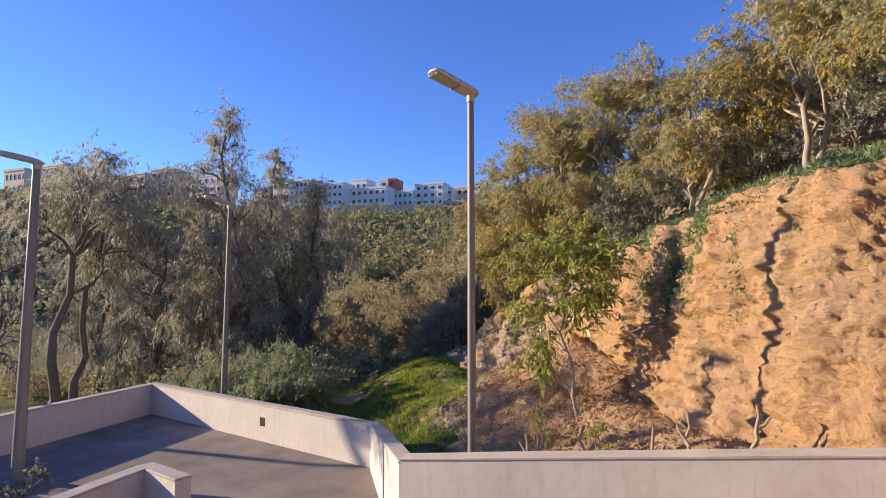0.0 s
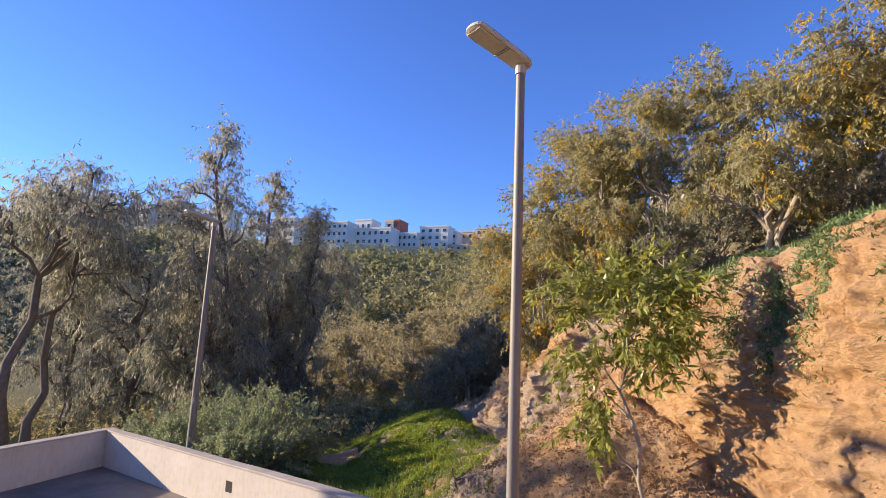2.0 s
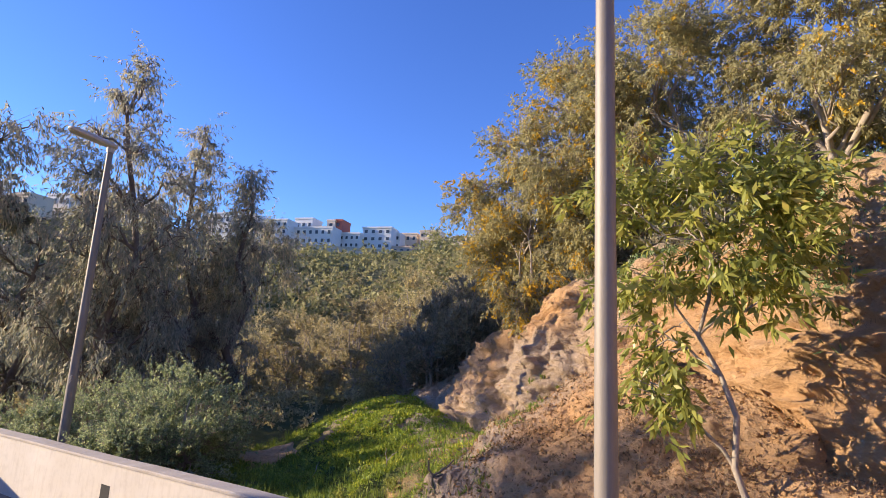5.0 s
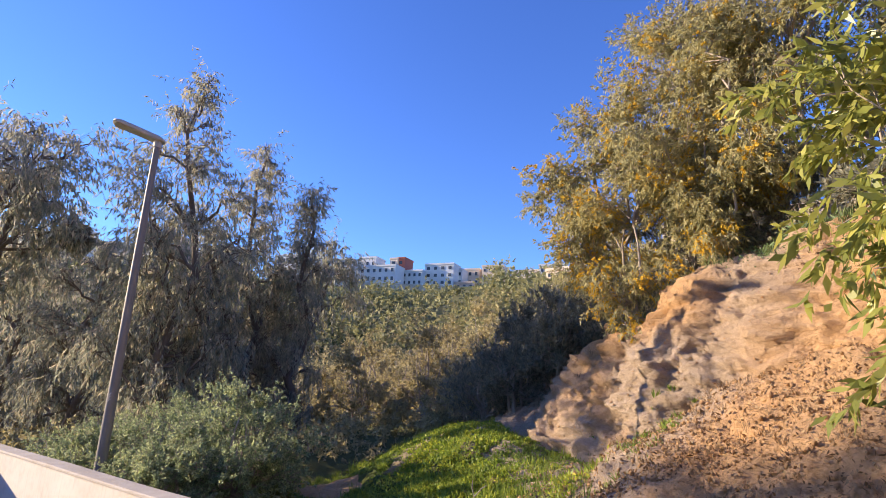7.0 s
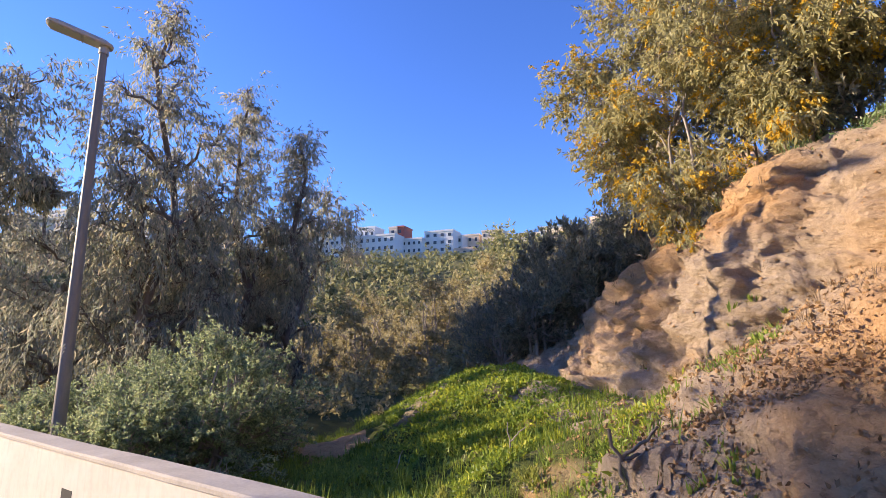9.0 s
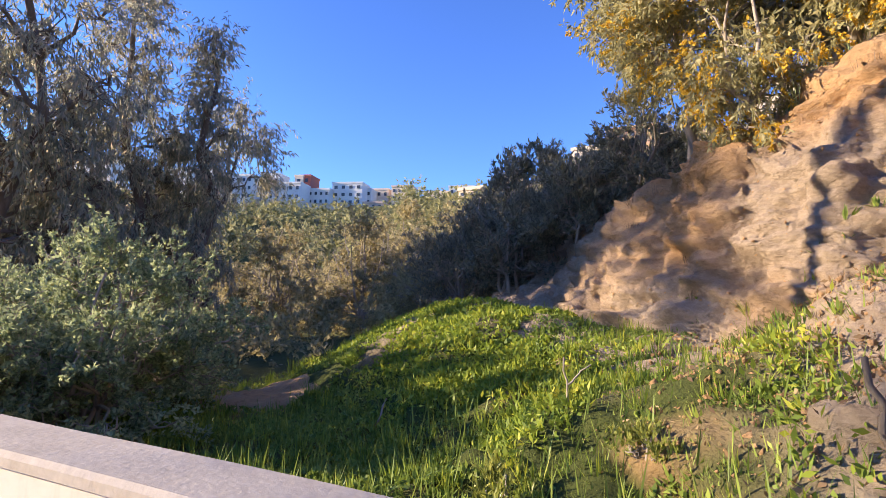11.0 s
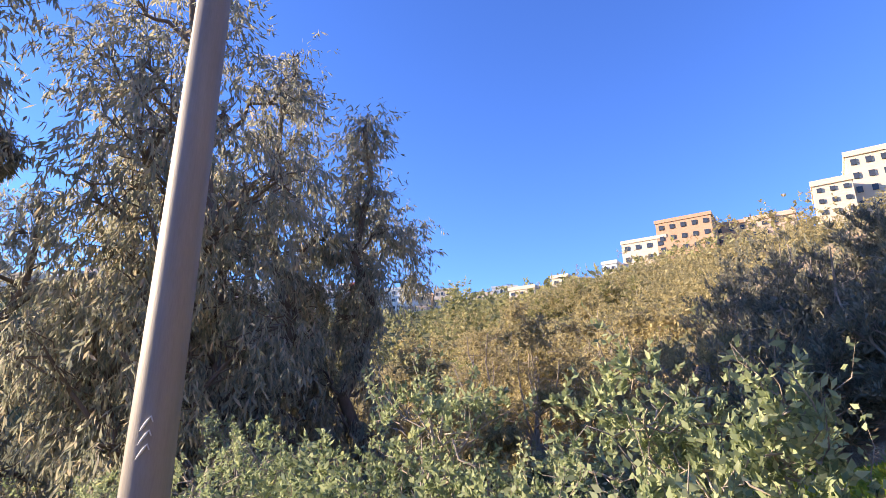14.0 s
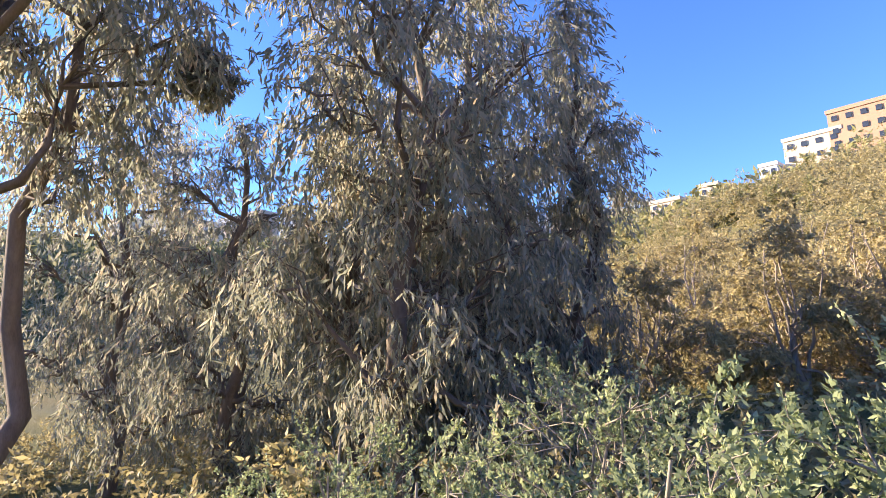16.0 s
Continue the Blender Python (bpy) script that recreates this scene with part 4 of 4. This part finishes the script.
for k, (x, y, top, sp) in enumerate([(-35.9, 94.3, 7.0, 2.4), (-42.2, 92.3, 6.0, 2.2), (-39.0, 96.0, 4.6, 2.0), (-30.5, 92.0, 5.0, 2.2), (-26.0, 88.0, 5.0, 2.4), (-48.0, 90.0, 5.0, 2.2)]):
    shrub("skyline_tree", x, y, top, sp, 2600, 660 + k, M_FARSCRUB, (0.34, 0.13), "round-headed olive green tree on the hill crest", "trees on the hill crest", droop=0.1, lobe_n=12, stems=2)


# ---- far scrub, one mesh ----
def bush_leaves(rng, P, x, y, s, n, leaf, lobe_n=5):
    """One bush of several lobes, added to a pile of leaves."""
    lobes = rng.normal(size=(lobe_n, 3)) * s * np.array([0.5, 0.5, 0.28])
    d = rng.normal(size=(lobe_n * 9, 3))
    d /= np.linalg.norm(d, axis=1)[:, None]
    d[:, 2] = np.abs(d[:, 2]) * np.where(rng.uniform(size=len(d)) < 0.75, 1, -1)
    tips = np.repeat(lobes, 9, 0) + d * s * 0.5
    v, f = sprays(rng, tips, np.full(len(tips), s), n, (leaf, leaf * 0.45), 0.1, 0.10, per=8)
    P.add(v + np.array([x, y, gz(x, y) + s * 0.6]), f)


def far_scrub(name, count, r0, r1, a0, a1, n, leaf, size, material, label, seed):
    rng = np.random.default_rng(seed)
    P = Pile()
    for _ in range(count):
        r, a = r0 + (r1 - r0) * rng.uniform(0.0, 1) ** 0.75, rng.uniform(radians(a0), radians(a1))
        bush_leaves(rng, P, -5 + r * math.cos(a), 5 + r * math.sin(a), rng.uniform(0.5, 1.2) * size * (0.7 + 0.5 * r / r1), n, leaf)
    tagged(P.make(name, material), label, "scrub", kind="stuff")


far_scrub("hillside_scrub", 230, 40, 105, 84, 136, 640, 0.26, 2.8, M_OLIVE, "tawny olive scrub bushes on the near hillside", 76)
far_scrub("scrub", 1200, 80, 160, 70, 184, 80, 0.62, 2.2, M_OLIVE, "olive scrub covering the hillside", 77)
far_scrub("far_scrub", 1500, 110, 212, 88, 186, 40, 1.5, 2.6, M_FARSCRUB, "dull green scrub on the far hillside", 78)


def undergrowth(name, count, region, n, leaf, size, material, label, seed, keep):
    rng = np.random.default_rng(seed)
    P = Pile()
    while count:
        x, y = rng.uniform(region[0], region[1]), rng.uniform(region[2], region[3])
        if keep(x, y):
            bush_leaves(rng, P, x, y, size * rng.uniform(0.5, 1.2), n, leaf)
            count -= 1
    tagged(P.make(name, material), label, "undergrowth", kind="stuff")


undergrowth("undergrowth", 230, (-36, -12.2, 9.0, 26.0), 260, 0.12, 0.75, M_OLIVE, "tawny undergrowth below the eucalyptus stand", 79, lambda x, y: y > 12.4 or x < -17.5)
undergrowth("dark_undergrowth", 40, (-32, -20.0, 12.6, 21.0), 380, 0.10, 0.85, M_DARKBUSH, "dark low bushes on the valley floor", 80, lambda x, y: y > 17.0 or x < -18.0)


# ---- grass and litter ----
def turf(name, n, region, material, length, width, label, seed, droop=-0.75, lo=-9, hi=9, fold=0.1, lift=0.0):
    rng = np.random.default_rng(seed)
    x0, x1, y0, y1 = region
    x, y = rng.uniform(x0, x1, n), rng.uniform(y0, y1, n)
    d, _ = foot_coords(x, y)
    keep = (d > lo) & (d < hi) & (vnoise(x * 1.1, y * 1.1, 0, seed) > -0.45) & ((y > 8.35) | (x > -4.2)) & (np.hypot((x + 11.1) * 0.8, y - 12.0) > 0.65) & ((x < -6.15 + 0.5 * vnoise(x, y, 0, seed + 3)) | (lo > -3))
    x, y = x[keep], y[keep]
    pos = np.stack([x, y, height(x, y) + lift], 1)
    tagged(raw(name, *leaves(rng, pos, length, width, droop, 0.6, fold), material), label, "grass", kind="stuff")


turf("grass", 60000, (-12.5, -4.0, 8.5, 17.5), M_GRASS, 0.06, 0.008, "bright green spring grass", 811, lo=-6, hi=0.25, droop=-0.55)
turf("tall_grass", 2600, (-10.5, -5.5, 8.7, 11.6), M_WEED, 0.20, 0.008, "taller loose grass stems beside the wall", 815, droop=-0.75, lo=-6, hi=-0.2)
turf("weeds", 80000, (-11.5, -4.5, 8.5, 15.0), M_WEED, 0.04, 0.024, "broad-leaved green weeds", 812, droop=-0.15, lo=-6, hi=0.4, lift=0.05)
turf("low_weeds", 42000, (-9.0, -5.6, 8.5, 11.8), M_WEED, 0.05, 0.022, "low leafy weeds on the damp ground", 819, droop=-0.35, lo=-6, hi=0.1, lift=0.01)
turf("yellow_flowers", 26000, (-11.2, -8.0, 11.9, 15.2), M_GRASS, 0.055, 0.03, "sunlit yellow-green clover patch", 816, droop=-0.1, lo=-4, hi=0.2, lift=0.08)
turf("creeping_succulent", 34000, (-3.6, 3.8, 6.5, 13.0), M_COVER, 0.11, 0.022, "creeping green succulent on the bank top", 813, droop=-0.35, lo=0.7, hi=2.6)
turf("leaf_litter", 9000, (-7.0, 0.8, 6.3, 12.5), M_LITTER, 0.05, 0.026, "dry fallen leaves on the earth", 814, droop=0.0, lo=-2.5, hi=1.6, lift=0.015)


def tufts(name, n, region, lo, hi, blades, length, width, material, label, seed):
    """Clumps of blades that lean outwards, one mesh."""
    rng = np.random.default_rng(seed)
    x, y = rng.uniform(region[0], region[1], n), rng.uniform(region[2], region[3], n)
    d, _ = foot_coords(x, y)
    keep = (d > lo) & (d < hi) & (y > 8.6) & ((x < -5.8) | (blades < 19) & (x < -5.2) | (lo > -3)) & (np.hypot((x + 11.1) * 0.8, y - 12.0) > 0.65)
    x, y = x[keep], y[keep]
    m = len(x)
    size = rng.uniform(0.5, 1.3, m)
    ang, tilt = rng.uniform(0, 2 * np.pi, (m, blades)), np.abs(rng.normal(0, 0.45, (m, blades)))
    L = length * size[:, None] * rng.uniform(0.5, 1.1, (m, blades))
    foot = np.stack([x, y, height(x, y) - 0.02], 1)[:, None, :] + np.stack([np.cos(ang) * 0.03, np.sin(ang) * 0.03, 0 * ang], -1) * size[:, None, None]
    dirs = np.stack([np.cos(ang) * np.sin(tilt), np.sin(ang) * np.sin(tilt), np.cos(tilt)], -1)
    side = np.stack([-np.sin(ang), np.cos(ang), 0 * ang], -1) * (width * 0.5)
    midp = foot + dirs * (L * 0.5)[..., None]
    tip = foot + dirs * L[..., None] + np.stack([np.cos(ang), np.sin(ang), -0.5 + 0 * ang], -1) * (L * 0.18 * tilt)[..., None]
    v = np.stack([foot, midp + side, tip, midp - side], 2).reshape(-1, 3)
    tagged(raw(name, v, np.arange(len(v)).reshape(-1, 4), material), label, "grass", kind="stuff")


tufts("grass_tufts", 800, (-12.5, -4.8, 8.6, 16.5), -6, 0.4, 24, 0.21, 0.009, M_GRASS, "ragged tufts of green grass", 821)
tufts("herb_clumps", 2600, (-11.5, -4.8, 8.6, 14.5), -6, 0.3, 18, 0.11, 0.02, M_WEED, "low dark green leafy herbs", 822)
tufts("dry_grass_tufts", 500, (-9.5, 1.0, 6.6, 14.5), -2.0, 3.5, 20, 0.16, 0.005, M_DRY, "dry straw-coloured grass tufts", 823)
tufts("bank_top_grass", 900, (-9.0, 3.0, 7.5, 18.0), 0.9, 4.0, 22, 0.20, 0.008, M_COVER, "green grass along the bank top", 824)


def on_bank(rng, n, weight):
    """Places on the bank's own surface, picked by weight."""
    w = np.clip(weight, 0, None).ravel()
    k = rng.choice(len(w), n, p=w / w.sum())
    return BANK_P.reshape(-1, 3)[k], BANK_N.reshape(-1, 3)[k]


def crumbs(n, weight, size, label, seed):
    """Small angular lumps of earth set into the bank and strewn over the scree, one mesh."""
    rng = np.random.default_rng(seed)
    p, nn = on_bank(rng, n, weight)
    base = np.array([(0, 0, 1), (1, 0, 0), (0, 1, 0), (-1, 0, 0), (0, -1, 0), (0, 0, -1)], float)
    tri = np.array([(0, 1, 2), (0, 2, 3), (0, 3, 4), (0, 4, 1), (5, 2, 1), (5, 3, 2), (5, 4, 3), (5, 1, 4)])
    s = size * (0.25 + rng.uniform(0, 1.0, n) ** 5)
    v = base[None] * (s[:, None, None] * rng.uniform(0.6, 1.2, (n, 6, 3))) + rng.normal(size=(n, 6, 3)) * s[:, None, None] * 0.25
    v = v + p[:, None, :] + rng.normal(size=(n, 1, 3)) * 0.012
    f = tri[None] + 6 * np.arange(n)[:, None, None]
    tagged(raw("earth_clods", v.reshape(-1, 3), f.reshape(-1, 3), M_GROUND), label, "earth clods", kind="stuff")


SCREE = (1 - BANK_F) * sstep(-2.6, -1.8, BANK_D) * sstep(0.6, -0.2, BANK_D) * sstep(-7.5, -6.0, BANK_P[..., 0])
crumbs(20000, SCREE, 0.026, "loose ochre earth and stones on the scree", 902)
crumbs(6000, BANK_F * sstep(-0.2, 0.1, BANK_D), 0.017, "crumbling ochre lumps on the bank face", 901)


def strew(name, n, weight, material, length, width, label, category, seed, droop, out=0.02):
    rng = np.random.default_rng(seed)
    p, nn = on_bank(rng, n, weight)
    p = p + nn * rng.uniform(0.0, out, (n, 1)) + rng.normal(size=(n, 3)) * 0.02
    tagged(raw(name, *leaves(rng, p, length, width, droop, 0.5), material), label, category, kind="stuff")


strew("scree_litter", 17000, SCREE, M_LITTER, 0.042, 0.02, "dry brown leaves strewn over the scree", "leaf litter", 903, 0.0)
HANG = sstep(0.25, 0.55, vnoise(BANK_P[..., 0] * 2.6, BANK_P[..., 1] * 2.6, BANK_P[..., 2] * 0.35, 97)) * sstep(-0.5, -0.1, BANK_D - BANK_W) * sstep(0.3, 0.0, BANK_D - BANK_W) * sstep(-5.0, -3.6, BANK_P[..., 0])
LIP = sstep(-0.22, 0.05, BANK_D - BANK_W) * (0.35 + vnoise(BANK_P[..., 0] * 1.7, BANK_P[..., 1] * 1.7, 0, 98)) * sstep(-5.0, -3.6, BANK_P[..., 0])
strew("trailing_succulent", 8000, HANG, M_COVER, 0.075, 0.018, "green trailing succulent hanging over the bank edge", "creeper", 904, 0.5, 0.10)
strew("bank_edge_succulent", 15000, LIP, M_COVER, 0.08, 0.018, "green creeping succulent along the bank edge", "creeper", 905, -0.3, 0.08)
strew("bank_weeds", 9000, sstep(0.1, 0.6, vnoise(BANK_P[..., 0] * 1.3, BANK_P[..., 1] * 1.3, 0, 99)) * (1 - BANK_F) * sstep(-2.6, -2.0, BANK_D) * sstep(-0.5, -1.2, BANK_D) * sstep(-5.9, -6.6, BANK_P[..., 0]), M_GRASS, 0.06, 0.02, "low green weeds on the scree", "weeds", 906, -0.4, 0.05)


# ---- cut stems, sticks and stakes ----
def stick(name, x, y, forks, r, seed, label, category, m=M_CUTWOOD):
    """A crooked stem with forks; each fork is (dx, dy, dz) from the foot."""
    rng = np.random.default_rng(seed)
    z = gz(x, y)
    root = tagged(empty(name, (x, y, z)), label, category)
    first = np.array(forks[0], float)
    mid = first * 0.55
    for k, fk in enumerate(forks):
        P = Pile()
        a = np.array([0, 0, -0.1]) if k == 0 else mid
        P.add(*tube_arrays(bent(rng, a, np.array(fk, float), 7, 0.03), np.linspace(r, r * 0.6, 7) * (1 if k == 0 else 0.75), 8))
        P.make("stem" if k == 0 else "side_branch", m, root, True)
    return root


stick("forked_stick", -7.46, 10.79, [(-0.07, 0.03, 0.40), (0.10, 0.08, 0.36)], 0.010, 1, "bare forked stick standing in the grass", "stick", M_PALEBARK)
stick("leaning_stick", -9.1, 10.9, [(0.08, 0.1, 0.26)], 0.012, 2, "bleached stick leaning in the grass", "stick", M_PALEBARK)
stick("fallen_log", -4.9, 8.75, [(1.0, -0.35, 0.12)], 0.05, 3, "grey log lying on the scree", "log", M_BARK)
for k, (x, y, h) in enumerate([(-0.75, 6.55, 0.62), (-0.35, 6.75, 0.55), (-1.75, 6.9, 0.6), (-2.7, 7.2, 0.5), (0.3, 6.95, 0.4)]):
    stick("cut_stem", x, y, [(0.03 * (-1) ** k, 0.02, h + 0.35), (0.16 * (-1) ** k, 0.05, h * 0.8 + 0.3)], 0.028, 10 + k, "pruned shrub stem with sawn top", "stem", M_CUTWOOD)
stick("stump_branch", -5.98, 9.78, [(-0.13, -0.08, 0.42), (0.14, 0.09, 0.44), (0.26, 0.16, 0.26)], 0.02, 20, "pruned trunk with crooked branches", "stump", M_BARK)
for k, (x, y, s) in enumerate([(-2.9, 8.1, 0.42), (-1.75, 7.5, 0.4), (-6.9, 10.2, 0.22), (-3.3, 7.6, 0.35), (-7.6, 9.9, 0.22)]):
    shrub("herb_bush", x, y, s * 1.6, s * 0.75, 900, 700 + k, M_YOUNG, (0.05, 0.013), "small bright green herb bush on the scree", "herb bushes", stems=4, lobe_n=6, droop=-0.5)


# ---- far town ----
def town_mat(name, c):
    return plain(name, tuple(v * 0.86 for v in c), c, 0.15, 0.9, 0.05, fine=1.5)


T_WHITE, T_CREAM, T_PINK, T_BRICK, T_BROWN = town_mat("white_render", (0.74, 0.72, 0.70)), town_mat("cream_render", (0.74, 0.60, 0.46)), town_mat("pink_render", (0.60, 0.45, 0.36)), town_mat("red_render", (0.42, 0.13, 0.09)), town_mat("brown_block", (0.55, 0.34, 0.22))
M_WINDOW = plain("dark_window", (0.03, 0.035, 0.045), (0.07, 0.08, 0.10), 1.0, 0.25, 0.0)
WIN = {}


def window_mesh(w, h):
    if (w, h) not in WIN:
        bm = bmesh.new()
        box(bm, w, 0.3, h, (0, 0, 0), 0, 0.0)
        me = bpy.data.meshes.new("window")
        bm.to_mesh(me)
        bm.free()
        me.materials.append(M_WINDOW)
        WIN[(w, h)] = me
    return WIN[(w, h)]


def building(x, y, z, w, dpt, storeys, bays, m, label, sh=3.0, roof_block=False, yaw=None):
    """A flat-roofed block whose front looks back down the valley."""
    root = tagged(empty("apartment_building", (x, y, z)), label, "building", "town on the far ridge")
    root.rotation_euler = (0, 0, radians(14) if yaw is None else yaw)
    H = storeys * sh
    bm = bmesh.new()
    box(bm, w, dpt, H + 10, (0, dpt / 2, H / 2 - 5))
    part("wall", bm, m, root)
    bm = bmesh.new()
    for sx, sy, px, py in ((w + 0.5, 0.3, 0, -0.1), (w + 0.5, 0.3, 0, dpt), (0.3, dpt, -w / 2, dpt / 2), (0.3, dpt, w / 2, dpt / 2)):
        box(bm, sx, sy, 0.9, (px, py, H + 0.45))
    part("roof", bm, m, root)
    if roof_block:
        bm = bmesh.new()
        box(bm, w * 0.28, dpt * 0.4, 2.6, (w * 0.2, dpt * 0.5, H + 1.3))
        part("stair_tower", bm, m, root)
    for s in range(storeys):
        for b in range(bays):
            ob = new("window", window_mesh(round(min(1.6, w / bays * 0.4), 1), round(sh * 0.4, 1)))
            ob.parent = root
            ob.location = ((b + 0.5) / bays * w - w / 2, -0.06, s * sh + sh * 0.55)
    return root


for x, y, z, w, st, ba, m, sh, lab in [(-217, 183, 45.0, 9, 4, 4, T_WHITE, 3.3, "white flat-roofed block of flats"),
                                      (-207, 190, 44.7, 16, 4, 6, T_WHITE, 3.0, "white apartment block with dark windows"),
                                      (-191, 201, 44.9, 21, 3, 7, T_WHITE, 3.3, "long low white apartment block"),
                                      (-202, 207, 56.5, 9, 1, 3, T_WHITE, 6.1, "white rooftop storey of a long block"),
                                      (-189, 213, 46.3, 4, 4, 1, T_CREAM, 3.4, "narrow beige block of flats"),
                                      (-186, 215, 46.2, 4, 4, 1, T_BRICK, 3.5, "narrow dark red rendered block"),
                                      (-178, 215, 45.2, 10, 3, 4, T_WHITE, 3.0, "low flat-roofed white house"),
                                      (-167, 223, 45.9, 14, 4, 4, T_WHITE, 2.9, "white block with wide dark windows"),
                                      (-162, 232, 46.5, 5, 3, 2, T_WHITE, 3.3, "small white stepped house"),
                                      (-154, 227, 44.6, 9, 2, 3, T_PINK, 2.5, "low pinkish rendered house"),
                                      (-160, 241, 47.4, 9, 3, 3, T_CREAM, 3.5, "cream house behind a pink one"),
                                      (-147, 242, 46.4, 10, 4, 4, T_CREAM, 3.0, "tall cream house on the ridge"),
                                      (-142, 249, 46.3, 7, 2, 2, T_PINK, 4.2, "small pinkish house on the ridge"),
                                      (-130, 247, 46.1, 11, 3, 3, T_CREAM, 3.3, "cream block above the scrub"),
                                      (-115, 244, 46.0, 11, 3, 4, T_WHITE, 3.6, "white block above the scrub"),
                                      (-227, 175, 44.7, 13, 3, 4, T_WHITE, 4.3, "white block behind the eucalyptus"),
                                      (-239, 122, 45.8, 11, 3, 4, T_PINK, 3.4, "orange-pink block of flats"),
                                      (-249, 115, 45.7, 11, 2, 4, T_WHITE, 4.3, "low white block on the ridge"),
                                      (-255, 86, 45.0, 13, 3, 6, T_WHITE, 2.9, "white terrace of flats"),
                                      (-254, 73, 41.7, 11, 2, 5, T_CREAM, 3.8, "cream houses on the ridge"),
                                      (-251, 101, 44.5, 13, 2, 4, T_CREAM, 3.4, "cream low block on the ridge"),
                                      (-239, 143, 46.7, 17, 3, 5, T_WHITE, 3.4, "white block among tree tops")]:
    building(x, y, z - 0.5, w * 1.12, 10, st, ba, m, lab, sh * 1.28)
# blocks on the nearer hill to the right of the valley
for x, y, z, w, st, ba, m, sh, lab in [(-39.7, 154.3, 34.7, 3.8, 3, 2, T_WHITE, 2.6, "white tall house on the hill"),
                                       (-31.1, 157.7, 33.8, 11.6, 5, 4, T_CREAM, 2.8, "cream apartment block on the hill"),
                                       (-20.8, 156.8, 32.4, 13.5, 7, 5, T_BROWN, 2.7, "brown unfinished apartment block"),
                                       (-10.3, 165.0, 44.1, 8.3, 3, 3, T_BROWN, 2.5, "brown low block behind another"),
                                       (3.6, 111.0, 34.6, 5.3, 3, 3, T_CREAM, 1.7, "cream block high on the hill"),
                                       (10.6, 114.8, 36.0, 8.0, 4, 4, T_CREAM, 2.2, "tall cream block high on the hill"),
                                       (-2.5, 131.7, 38.7, 8.5, 2, 4, T_PINK, 1.7, "low pinkish block on the hill"),
                                       (-58.7, 138.7, 31.2, 7.2, 2, 3, T_CREAM, 2.0, "cream house among the scrub"),
                                       (-51.0, 146.5, 34.0, 4.4, 2, 2, T_CREAM, 2.4, "small cream house among scrub")]:
    building(x - (4.3 if y > 130 else 2.0), y - 2.5, z - 3.6, w, 9, st, ba, m, lab, sh * 1.1, yaw=-0.08)
bm = bmesh.new()
box(bm, 95, 1.2, 3.2, (0, 0, 0))
rw = tagged(part("retaining_wall", bm, M_COPING), "long grey retaining wall below the town", "wall", kind="structure")
rw.matrix_world = pose(-155, 214, 45.5, 0, 0, 36)
